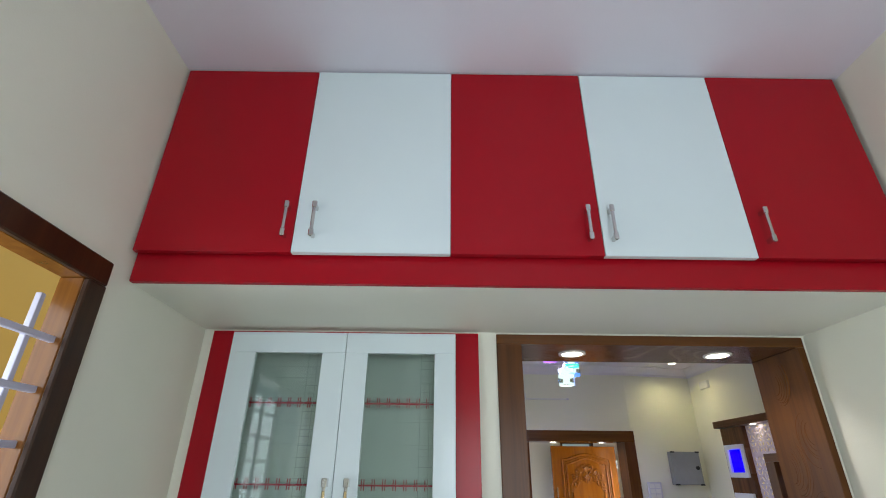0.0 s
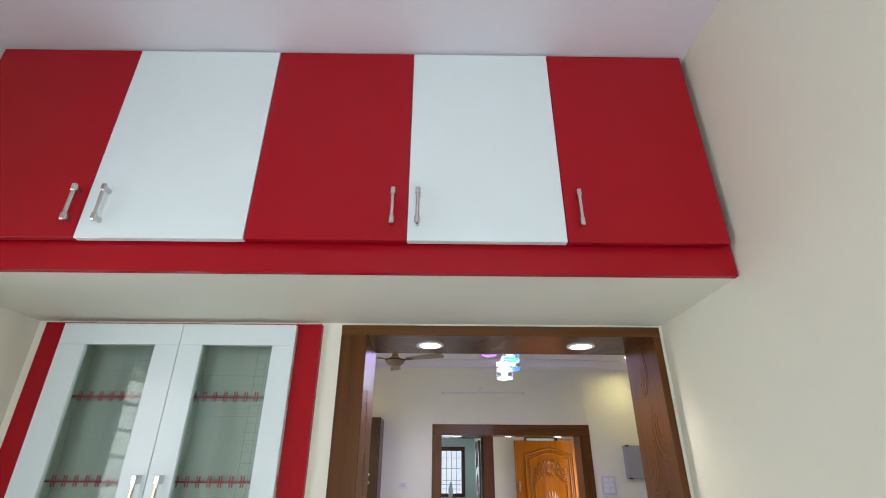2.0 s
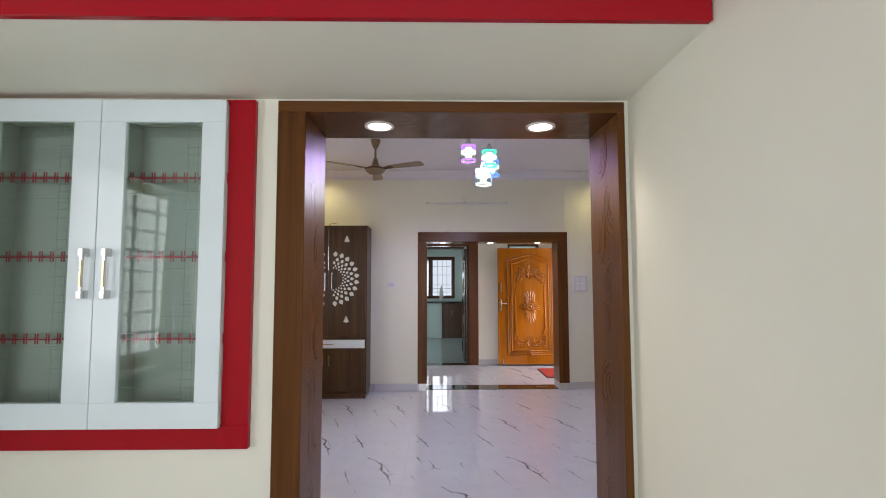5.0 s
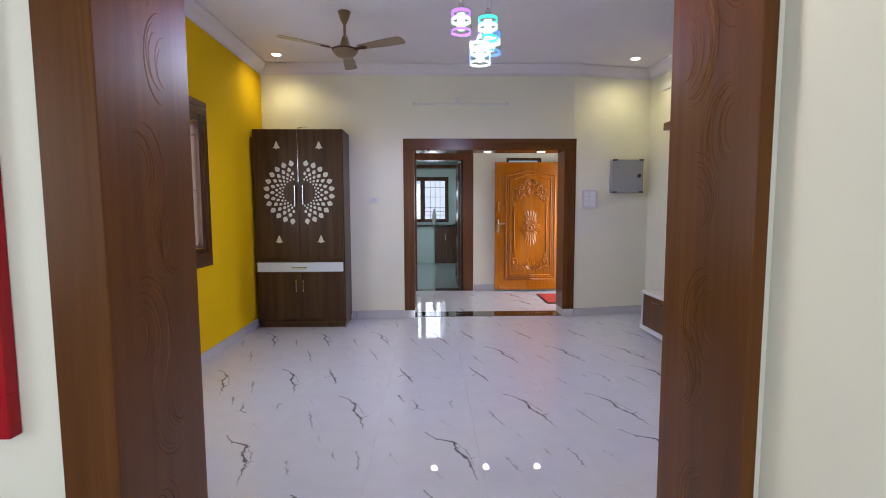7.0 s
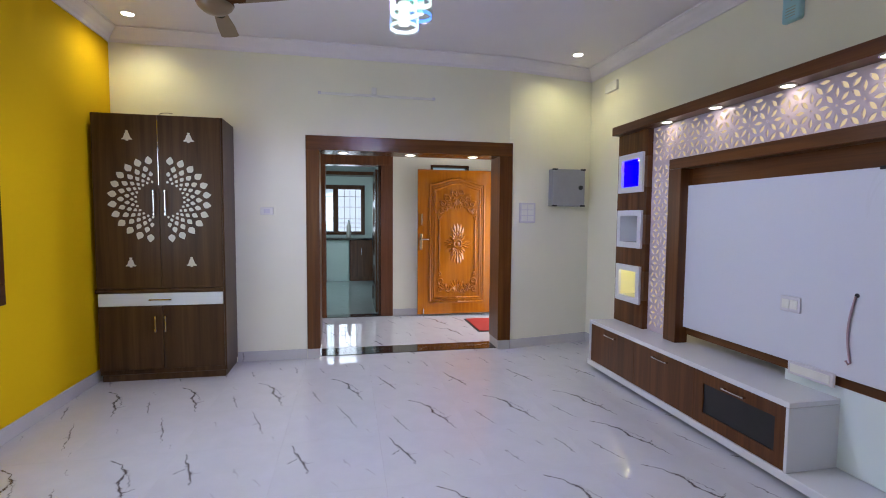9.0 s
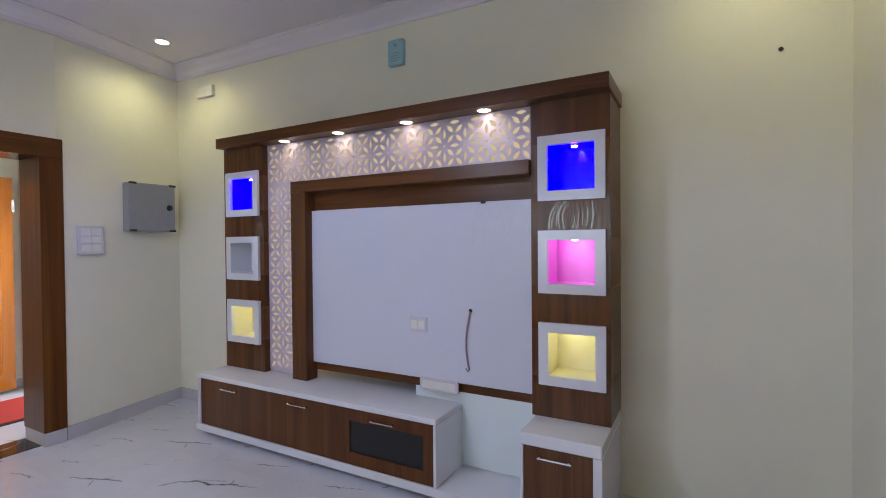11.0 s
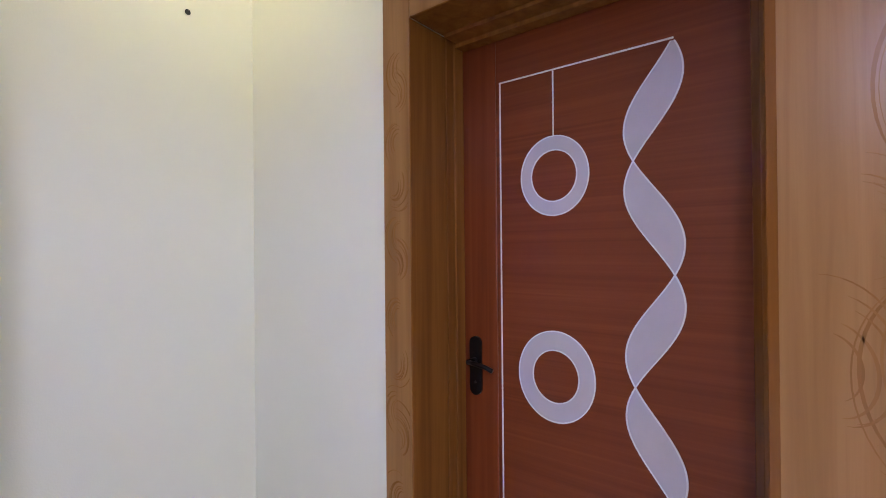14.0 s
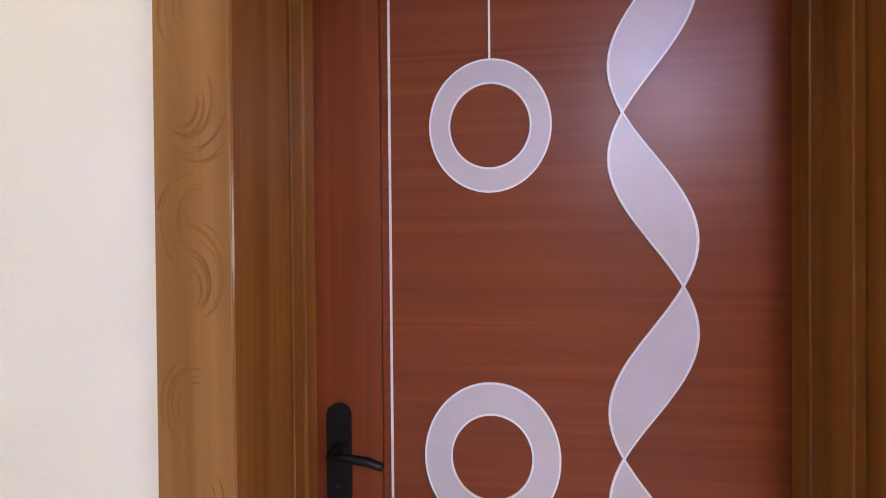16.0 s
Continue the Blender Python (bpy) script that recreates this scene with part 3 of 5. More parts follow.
# ---- wood linings of the openings ----
def strokes(parent, place, u0, u1, z0, z1, material, seed, step=0.30, fine=1.0, pad=0.12):
    """Tapered curved strokes pressed into a board, in nested groups like feathers."""
    rnd = random.Random(seed)
    wide = u1 - u0
    z, side, count = z0 + pad, 1, 0
    while z < z1 - pad * 0.8:
        cu = (u0 + u1) / 2 + side * wide * rnd.uniform(0.10, 0.38)
        turn = rnd.uniform(-0.5, 0.5)
        for k in range(rnd.randint(5, 8)):
            r = (wide * 0.26 + k * wide * rnd.uniform(0.055, 0.085)) * fine
            a0 = turn + (math.pi if side > 0 else 0.0) - rnd.uniform(0.7, 1.25)
            a1 = turn + (math.pi if side > 0 else 0.0) + rnd.uniform(0.6, 1.2)
            w = wide * rnd.uniform(0.010, 0.045) * fine ** 1.6
            inner, outer = [], []
            for i in range(19):
                s = i / 18
                a = a0 + (a1 - a0) * s
                rr = r * (1.25 - 0.6 * s * s)
                swell = w * math.sin(math.pi * s) ** 0.8
                inner.append((cu + rr * math.cos(a), z + 1.35 * rr * math.sin(a)))
                outer.append((cu + (rr + swell + 0.0004) * math.cos(a), z + 1.35 * (rr + swell + 0.0004) * math.sin(a)))
            keep = [i for i in range(19) if all(u0 + 0.004 < q[i][0] < u1 - 0.004 and z0 < q[i][1] < z1 for q in (inner, outer))]
            if len(keep) < 6 or keep[-1] - keep[0] != len(keep) - 1:
                runs, cur = [], []
                for i in keep:
                    cur = cur + [i] if cur and i == cur[-1] + 1 else [i]
                    runs.append(cur)
                keep = max(runs, key=len, default=[])
                if len(keep) < 6:
                    continue
            count += 1
            part("scroll_stroke", band([inner[i] for i in keep], [outer[i] for i in keep], place, 0.0002 + 0.00004 * (count % 11), closed=False), material, parent)
        z += step * rnd.uniform(0.7, 1.1)
        side = -side


def near_opening():
    g = thing("opening_frame", (1.48, 2.79, 0.0), "brown wood-grain lining of the wide doorway with glossy swirls", "door frame", kind="structure")
    part("jamb", box(0.860, 0.960, PS - 0.014, PN + 0.004, 0.0, 2.166, 0.002), "walnut_swirl", g)
    part("jamb", box(2.084, 2.112, PS - 0.014, PN + 0.004, 0.0, 2.166, 0.002), "walnut_swirl", g)
    part("head", box(0.860, 2.112, PS - 0.014, PN + 0.016, 2.166, 2.206, 0.002), "walnut_swirl_x", g)
    part("casing", box(2.114, 2.602, PN, PN + 0.016, 0.0, 2.318, 0.002), "oak_swirl", g, "light brown wood panel with carved swirls")
    part("casing", box(0.760, 0.858, PN, PN + 0.016, 0.0, 2.318, 0.002), "oak_swirl", g, "light brown wood panel with carved swirls")
    part("casing", box(0.760, 2.112, PN, PN + 0.016, 2.208, 2.318, 0.002), "oak_swirl", g, "light brown wood panel with carved swirls")
    strokes(g, lambda u, v, t: (2.084 - t, u, v), PS - 0.01, PN, 0.1, 2.14, "stroke_walnut", 4, 0.2, 0.5)
    strokes(g, lambda u, v, t: (0.960 + t, u, v), PS - 0.01, PN, 0.1, 2.14, "stroke_walnut", 9, 0.2, 0.5)
    strokes(g, lambda u, v, t: (u, PN + 0.016 + t, v), 2.118, 2.598, 0.1, 2.30, "stroke_oak", 21, 0.13, 0.5)
    return g


near_opening()


def far_opening():
    g = thing("far_opening_frame", (2.25, 7.9, 0.0), "dark brown glossy wood frame round the hall opening", "door frame", kind="structure")
    y0, y1 = FY - 0.015, FB + 0.012
    part("jamb", box(1.176, 1.305, y0, y1, 0.1, 2.108, 0.003), "walnut_swirl", g)
    part("jamb", box(3.190, 3.334, y0, y1, 0.1, 2.108, 0.003), "walnut_swirl", g)
    part("head", box(1.176, 3.334, y0, y1, 2.108, 2.25, 0.003), "walnut_swirl_x", g, "glossy dark head board with swirls")
    part("plinth", box(1.180, 1.300, FY - 0.012, FB + 0.008, 0.0, 0.1, 0.002), "skirting_marble", g, "grey marble plinth block")
    part("plinth", box(3.195, 3.330, FY - 0.012, FB + 0.008, 0.0, 0.1, 0.002), "skirting_marble", g, "grey marble plinth block")
    strokes(g, lambda u, v, t: (v * 0.55 + 1.25, y0 - t, u), 2.115, 2.245, 0.05, 1.2, "stroke_walnut", 12, 0.2)
    return g


far_opening()


def kitchen_doorway():
    g = thing("kitchen_door_frame", (1.7, 9.74, 0.0), "reddish brown wooden door frame of the kitchen", "door frame", kind="structure")
    y0 = HY - 0.022
    part("jamb", box(1.195, 1.275, y0, 9.93, 0.0, 2.19, 0.003), "sapele", g)
    part("jamb", box(2.050, 2.225, y0, 9.93, 0.0, 2.19, 0.003), "sapele", g)
    part("head", box(1.195, 2.225, y0, 9.93, 2.19, 2.34, 0.003), "sapele", g)
    part("stop", box(2.020, 2.048, 9.80, 9.92, 0.0, 2.188, 0.002), "umber_frame", g)
    leaf = thing("kitchen_door", (2.06, 10.35, 0.0), "open dark brown kitchen door with carved scrolls", "door")
    part("leaf", box(1.985, 2.020, 9.96, 10.75, 0.01, 2.16, 0.003), "umber_frame", leaf)
    for k, z in enumerate((0.55, 1.0, 1.45, 1.85)):
        pts = [(1.983, 10.36 + 0.16 * math.sin(a), z + 0.15 * math.cos(1.7 * a)) for a in [i * 0.25 for i in range(22)]]
        part("scroll", tube(pts, 0.008, seg=6), "umber_frame", leaf, smooth=True)
    part("handle", tube([(1.97, 10.66, 1.10), (1.93, 10.66, 1.10), (1.93, 10.56, 1.10)], 0.010), "black_metal", leaf)
    part("handle_plate", box(1.974, 1.986, 10.64, 10.68, 0.98, 1.20, 0.003), "black_metal", leaf)
    part("bolt", box(1.970, 1.986, 10.60, 10.63, 0.12, 0.34, 0.003), "black_metal", leaf)


kitchen_doorway()


def swirl_door():
    """The closed flush door with inlaid rings and a twisted ribbon."""
    fr = thing("swirl_door_frame", (3.1, 2.8, 0.0), "brown wooden frame and casing of the closed door", "door frame", kind="structure")
    part("casing", box(3.530, 3.648, PN, PN + 0.018, 0.0, 2.308, 0.002), "oak_swirl", fr, "light brown casing board")
    part("casing", box(2.604, 3.528, PN, PN + 0.018, 2.188, 2.308, 0.002), "oak_swirl", fr, "light brown casing board")
    strokes(fr, lambda u, v, t: (u, PN + 0.018 + t, v), 3.531, 3.647, 0.1, 2.30, "stroke_oak", 14, 0.16, 1.0)
    for x0, x1 in ((3.528, 3.560), (2.582, 2.602)):
        part("jamb", box(x0, x1, PS, PN + 0.017, 0.0, 2.186, 0.002), "jamb_wood", fr)
    part("jamb", box(2.602, 3.528, PS, PN + 0.016, 2.186, 2.240, 0.002), "jamb_wood", fr)
    for s, x, steps in ((-1, 3.528, ((0.005, 2.70, 2.775), (0.012, 2.684, 2.735))), (1, 2.602, ((0.020, 2.70, 2.80), (0.042, 2.684, 2.735)))):
        bm = bmesh.new()
        for wide, ya, yb in steps:
            xs = sorted((x, x + s * wide))
            box(xs[0], xs[1], ya, yb, 0.0, 2.184, 0.003, bm, 2)
        part("stop_moulding", bm, "jamb_wood", fr, "rounded glossy stop moulding")
    bm = bmesh.new()
    for h, ya, yb in ((0.012, 2.70, 2.80), (0.026, 2.684, 2.735)):
        box(2.645, 3.515, ya, yb, 2.184 - h, 2.185, 0.003, bm, 2)
    part("stop_moulding", bm, "jamb_wood", fr, "rounded glossy stop moulding")


    d = thing("swirl_door", (3.1, 2.68, 0.0), "closed reddish brown flush door with white ring and ribbon inlays", "door")
    part("leaf", box(2.604, 3.384, 2.645, 2.682, 0.006, 2.184, 0.002), "mahogany_leaf", d)
    part("lock_stile", box(3.385, 3.527, 2.645, 2.682, 0.006, 2.184, 0.002), "mahogany_edge", d, "vertical-grain lock stile")
    put = lambda u, v, t: (u, 2.682 + t, v)
    part("inlay_line", box(3.363, 3.3675, 2.682, 2.6845, 0.12, 2.016), "white_plastic", d, "thin white inlay line")
    part("inlay_line", box(2.822, 3.362, 2.682, 2.6845, 2.0115, 2.016), "white_plastic", d, "thin white inlay line")
    part("inlay_line", box(3.1695, 3.1735, 2.682, 2.6845, 1.803, 2.010), "white_plastic", d, "thin white inlay line")
    for cz, ro, ri in ((1.680, (0.114, 0.125), (0.077, 0.081)), (1.049, (0.1275, 0.1425), (0.0775, 0.083)), (0.42, (0.1275, 0.1425), (0.0775, 0.083))):
        part("ring", band(ellipse(3.172, cz, *ri, n=64), ellipse(3.172, cz, *ro, n=64), put, 0.002), "inlay_white", d, "pale ring inlay")
        for r in (ri, ro):
            part("ring_edge", band(ellipse(3.172, cz, r[0] - 0.002, r[1] - 0.002, n=64), ellipse(3.172, cz, r[0] + 0.0015, r[1] + 0.0015, n=64), put, 0.0032), "white_plastic", d, "bright routed ring edge")
    L, A, C, sh, z1 = 0.638, 0.078, 2.877, 0.084, 1.695
    f1 = lambda z: C + A * math.cos(2 * math.pi * (z - z1 + sh) / L)
    f2 = lambda z: C + A * math.cos(2 * math.pi * (z - z1 - sh) / L)
    for k in range(-1, 5):
        top, low = z1 - 0.319 * k, z1 - 0.319 * (k + 1)
        if k == -1:
            top = z1 + 0.311
        zs = [top + (low - top) * i / 24 for i in range(25)]
        part("ribbon", band([(f1(z), z) for z in zs], [(f2(z), z) for z in zs], put, 0.002, closed=False), "inlay_white", d, "pale twisted ribbon inlay")
        for f in (f1, f2):
            bm = band([(f(z) - 0.0022, z) for z in zs], [(f(z) + 0.0022, z) for z in zs], put, 0.0034, closed=False)
            part("ribbon_edge", bm, "white_plastic", d, "bright routed ribbon edge")
    hp = part("handle_plate", plate([(3.471 + 0.024 * math.cos(a), 1.122 + 0.024 * math.sin(a)) for a in [math.pi * i / 12 for i in range(13)]] + [(3.471 - 0.024 * math.cos(a), 0.964 - 0.024 * math.sin(a)) for a in [math.pi * i / 12 for i in range(13)]], put, 0.010), "black_metal", d, "rounded black metal handle plate")
    bm = tube([(3.471, 2.690, 1.062), (3.471, 2.735, 1.062)], 0.010, seg=12)
    tube([(3.471, 2.732, 1.062), (3.445, 2.738, 1.062), (3.40, 2.738, 1.056), (3.372, 2.736, 1.046)], 0.008, bm, 10)
    part("lever", bm, "black_metal", hp, "black lever handle", smooth=True)
    part("keyhole", turned([(0.005, 0.0), (0.005, 0.003)], (3.471, 2.692, 0.985), axis="y", seg=12), "black_plastic", hp)


swirl_door()


# ---- windows ----
def grille(parent, x, ys, zs, bar=0.011):
    """Square bars: uprights at ys, cross bars at zs, in a plane of constant x."""
    for y in ys:
        part("upright_bar", box(x - bar / 2, x + bar / 2, y - bar / 2, y + bar / 2, zs[0] - 0.10, zs[-1] + 0.10, 0.0015), "grille_paint", parent)
    for z in zs:
        part("cross_bar", box(x - bar / 2 + 0.011, x + bar / 2 + 0.011, ys[0] - 0.12, ys[-1] + 0.12, z - bar / 2, z + bar / 2, 0.0015), "grille_paint", parent)


def small_window():
    w = thing("window_1", (AL, 1.27, 1.6), "brown framed window with white square-bar grille", "window", kind="structure")
    x0, x1 = AL, AL + 0.018
    y0, y1, z0, z1, t = 0.53, 2.010, 0.95, 2.230, 0.072
    for nm, b in (("casing", (x0, x1, y0, y1, z1 - t, z1)), ("casing", (x0, x1, y0, y1, z0, z0 + t)), ("casing", (x0, x1, y0, y0 + t, z0 + t, z1 - t)), ("casing", (x0, x1, y1 - t, y1, z0 + t, z1 - t))):
        part(nm, box(*b, 0.004), "casing_dark", w, "dark brown varnished casing")
    f = (-0.403, AL - 0.001)
    for b in ((*f, 0.562, 1.968, 2.160, 2.193), (*f, 0.562, 1.968, 0.987, 1.02), (*f, 0.562, 0.598, 1.02, 2.160), (*f, 1.940, 1.968, 1.02, 2.160)):
        part("frame", box(*b, 0.003), "jamb_wood", w, "varnished brown window frame")
    zs = [1.12 + 0.124 * i for i in range(8)]
    grille(w, -0.372, [0.72, 0.955, 1.19, 1.425, 1.66, 1.87], zs, 0.016)


small_window()


# frame of the assumed south opening, out of view
def added_south_window():
    w = thing("added_window_4", (1.0, -1.5, 1.6), "plain brown wooden window frame added round an assumed opening", "window", kind="structure")
    for b in ((0.75, 2.05, 2.14, 2.20), (0.75, 2.05, 0.85, 0.91), (0.75, 0.81, 0.91, 2.14), (1.99, 2.05, 0.91, 2.14)):
        part("frame", box(b[0], b[1], -1.50, -1.40, b[2], b[3], 0.003), "umber_frame", w)


added_south_window()


def living_window():
    w = thing("window_2", (LL, 5.2, 1.6), "wide brown window with frosted panes and white grille", "window", kind="structure")
    x0, x1 = LL, LL + 0.014
    y0, y1, z0, z1, t = 4.13, 6.275, 0.868, 2.354, 0.132
    for b in ((x0, x1, y0, y1, z1 - t, z1), (x0, x1, y0, y1, z0, z0 + t), (x0, x1, y0, y0 + t, z0 + t, z1 - t), (x0, x1, y1 - t, y1, z0 + t, z1 - t)):
        part("casing", box(*b, 0.004), "umber_frame_y" if b[3] - b[2] > 1 else "umber_frame", w, "dark brown varnished casing")
    f = (-0.70, LL + 0.008)
    za, zb = 0.985, 2.225
    for b in ((*f, 4.24, 6.168, zb - 0.05, zb), (*f, 4.24, 6.168, za, za + 0.05), (*f, 4.24, 4.29, za + 0.05, zb - 0.05), (*f, 6.118, 6.168, za + 0.05, zb - 0.05)):
        part("frame", box(*b, 0.004), "umber_frame", w, "dark brown window frame")
    n, step = 4, (6.118 - 4.29) / 4
    for i in range(1, n):
        y = 4.29 + step * i
        part("mullion", box(-0.70, -0.645, y - 0.03, y + 0.03, za + 0.05, zb - 0.05, 0.004), "umber_frame", w)
    for i in range(n):
        a, b = 4.29 + step * i + 0.03, 4.29 + step * (i + 1) - 0.03
        sash = thing("sash", (-0.68, (a + b) / 2, 1.6), "", "")
        sash.parent = w
        sash.location = Vector((-0.68, (a + b) / 2, 1.6)) - ORIGIN[w.name]
        ORIGIN[sash.name] = Vector((-0.68, (a + b) / 2, 1.6))
        bm = bmesh.new()
        for q in ((a, b, za + 0.05, za + 0.11), (a, b, zb - 0.11, zb - 0.05), (a, a + 0.018, za + 0.11, zb - 0.11), (b - 0.018, b, za + 0.11, zb - 0.11)):
            box(-0.70, -0.665, *q, 0.003, bm)
        part("sash_frame", bm, "umber_frame", sash)
        p = part("pane", box(-0.685, -0.680, a + 0.018, b - 0.018, za + 0.11, zb - 0.11), "frosted_glass", sash, "frosted window glass")
        p.visible_shadow = False
    ys = []
    for i in range(n):
        a = 4.29 + step * i
        ys += [a + 0.02, a + 0.13, a + step - 0.10]
    grille(w, -0.60, ys + [6.06], [za + 0.09 + k * 0.485 for k in range(3)], 0.012)
    for i in range(n):
        a = 4.29 + step * i
        for k in range(11):
            if k % 5 == 0:
                continue
            z = za + 0.09 + k * 0.97 / 10
            part("short_bar", box(-0.604, -0.596, a + 0.13, a + step - 0.10, z - 0.006, z + 0.006), "grille_paint", w)


living_window()


def kitchen_window():
    w = thing("window_3", (1.32, 14.4, 1.6), "dark brown two-sash kitchen window with a bright view", "window", kind="structure")
    y0, y1 = 14.33, 14.46
    for b in ((0.66, 1.98, 2.12, 2.22), (0.66, 1.98, 1.04, 1.12), (0.66, 0.76, 1.12, 2.12), (1.89, 1.98, 1.12, 2.12), (1.24, 1.36, 1.12, 2.12)):
        part("frame", box(b[0], b[1], y0, y1, b[2], b[3], 0.004), "umber_frame", w)
    p = part("pane", box(0.762, 1.238, 14.44, 14.446, 1.122, 2.118), "frosted_glass", w, "frosted bluish window glass")
    p.visible_shadow = False
    for z in (1.22, 1.32, 1.42, 1.70, 1.95):
        part("cross_bar", box(0.76, 1.88, 14.42, 14.43, z - 0.006, z + 0.006), "grille_paint", w)
    for x in (0.9, 1.07, 1.5, 1.63, 1.76):
        part("upright_bar", box(x - 0.006, x + 0.006, 14.405, 14.418, 1.122, 2.118), "grille_paint", w)


kitchen_window()

# what stands outside the windows
solid("neighbour_wall", box(-2.3, -2.1, -2.0, 4.2, -0.3, 5.2), "outside_yellow", "sunlit yellow plastered wall outside the window", "wall", kind="structure")
solid("outdoor_backdrop", box(-3.0, -2.96, 3.7, 18.0, -0.3, 6.0), "outdoor_glow", "bright hazy daylight beyond the frosted window", "backdrop", kind="structure")
solid("outdoor_backdrop", box(-0.3, 3.0, 16.3, 16.34, -0.3, 3.6), "kitchen_daylight", "bright daylight beyond the kitchen window", "backdrop", kind="structure")


# ---- lights that can be seen ----
def downlight(x, y, z, group, radius=0.042, glowing="led_warm"):
    d = thing("downlight", (x, y, z), "small round lit recessed downlight with a white rim", "ceiling light", group)
    bm = band(ellipse(x, y, radius, radius, 28), ellipse(x, y, radius * 1.28, radius * 1.28, 28), lambda u, v, t: (u, v, z - t), 0.005)
    part("rim", bm, "white_plastic", d)
    part("diffuser", turned([(radius * 0.98, -0.001), (radius * 0.9, -0.003), (0.001, -0.0036)], (x, y, z), seg=28), glowing, d, "glowing lamp disc")
    return d


for x in (1.205, 1.840):
    downlight(x, 2.79, 2.166, "lights in the doorway head", 0.045)
    lamp("doorway_lamp", "SPOT", (x, 2.79, 2.150), 9, PALE, 0.04, cone=130)
for x in (1.54, 2.24, 2.93):
    downlight(x, 7.90, 2.108, "lights in the hall opening", 0.045)
    lamp("hall_opening_lamp", "SPOT", (x, 7.90, 2.09), 8, PALE, 0.04, cone=130)
for x, y in ((-0.22, 7.36), (3.92, 7.45), (-0.22, 3.45), (4.05, 3.35)):
    downlight(x, y, CL, "lights in the living room ceiling", 0.048)
    lamp("ceiling_lamp", "SPOT", (x, y, CL - 0.02), 17 if y > 5 else 12, (1.0, 0.88, 0.42), 0.045, cone=150, blend=0.8)


def pendant(x, y, z, tint, h=0.175, r=0.077):
    p = thing("pendant_lamp", (x, y, z), "lit glass cylinder pendant lamp with %s glow" % tint.split("_")[1], "pendant lamp", "cluster of pendant lamps")
    part("cord", tube([(x, y, z + h / 2), (x, y, CL - 0.031)], 0.003, seg=6), "white_plastic", p)
    part("cap", turned([(0.012, 0.06), (0.022, 0.045), (0.028, 0.0), (0.02, -0.004)], (x, y, z + h / 2), seg=20), "chrome", p)
    part("core", turned([(0.010, -h * 0.36), (0.030, -h * 0.33), (0.036, -h * 0.10), (0.030, h * 0.10), (0.034, h * 0.34), (0.01, h * 0.36)], (x, y, z), seg=24), "pendant_white", p, "glowing lamp core")
    for dz, dh, m in ((-0.46, 0.10, tint), (-0.02, 0.16, "pendant_white"), (0.30, 0.14, tint)):
        part("band", band(ellipse(x, y, r * 0.93, r * 0.93, 28), ellipse(x, y, r * 0.985, r * 0.985, 28), lambda u, v, t: (u, v, z + h * dz + t), h * dh), m, p, "glowing ring")
    gl = part("glass", band(ellipse(x, y, r, r, 28), ellipse(x, y, r + 0.004, r + 0.004, 28), lambda u, v, t: (u, v, z - h / 2 + t), h), "pane_glass", p, "clear glass cylinder")
    gl.visible_shadow = False


for x, y, z, tint, color, e in ((1.755, 5.56, 2.810, "pendant_violet", (0.66, 0.45, 1.0), 21), (1.957, 5.53, 2.752, "pendant_teal", (0.5, 0.95, 0.95), 5),
                                (1.900, 5.56, 2.575, "pendant_white", (0.88, 0.90, 1.0), 34), (2.000, 5.67, 2.690, "pendant_blue", (0.25, 0.35, 1.0), 9)):
    pendant(x, y, z, tint)
    lamp("pendant_light", "SPOT", (x, y, z - 0.10), e * 1.4, color, 0.14, cone=172, blend=0.25)
solid("pendant_canopy", turned([(0.17, 0.0), (0.17, -0.018), (0.15, -0.03), (0.01, -0.031)], (1.90, 5.57, CL), seg=36), "chrome", "round chrome ceiling plate of the pendant lamps", "ceiling plate")


def ceiling_fan():
    x, y, z = 0.756, 6.190, 2.790
    f = thing("ceiling_fan", (x, y, z), "brown three-bladed ceiling fan at rest", "fan")
    part("canopy", turned([(0.02, -0.10), (0.035, -0.07), (0.055, -0.01), (0.058, 0.0)], (x, y, CL)), "fan_brown", f, smooth=True)
    part("rod", turned([(0.012, 0.0), (0.012, CL - 0.08 - z - 0.05)], (x, y, z + 0.05), seg=12), "fan_brown", f)
    part("motor", turned([(0.012, -0.06), (0.07, -0.045), (0.10, -0.02), (0.112, 0.0), (0.108, 0.018), (0.07, 0.035), (0.045, 0.05), (0.03, 0.10), (0.022, 0.13)], (x, y, z), seg=32), "fan_brown", f, smooth=True)
    part("motor_band", turned([(0.111, 0.002), (0.115, 0.006), (0.115, 0.014), (0.108, 0.019)], (x, y, z), seg=32), "umber_frame", f, "dark trim ring")
    for ang in (94, 214, 334):
        a = radians(ang)
        u, v = Vector((math.cos(a), math.sin(a), 0)), Vector((-math.sin(a), math.cos(a), 0))
        out = [(0.15, -0.040), (0.40, -0.060), (0.57, -0.062), (0.595, -0.045), (0.60, 0.0), (0.595, 0.045), (0.57, 0.060), (0.40, 0.055), (0.15, 0.036)]
        put = lambda s, t, d: Vector((x, y, z)) + u * s + v * t + Vector((0, 0, 0.012 - 0.16 * t + d))
        b = part("blade", plate(out, put, 0.004), "fan_brown", f)
        part("blade_arm", plate([(0.09, -0.018), (0.21, -0.026), (0.23, 0.0), (0.21, 0.024), (0.09, 0.018)], lambda s, t, d: put(s, t, d - 0.006), 0.005), "umber_frame", b, "dark blade bracket")


ceiling_fan()


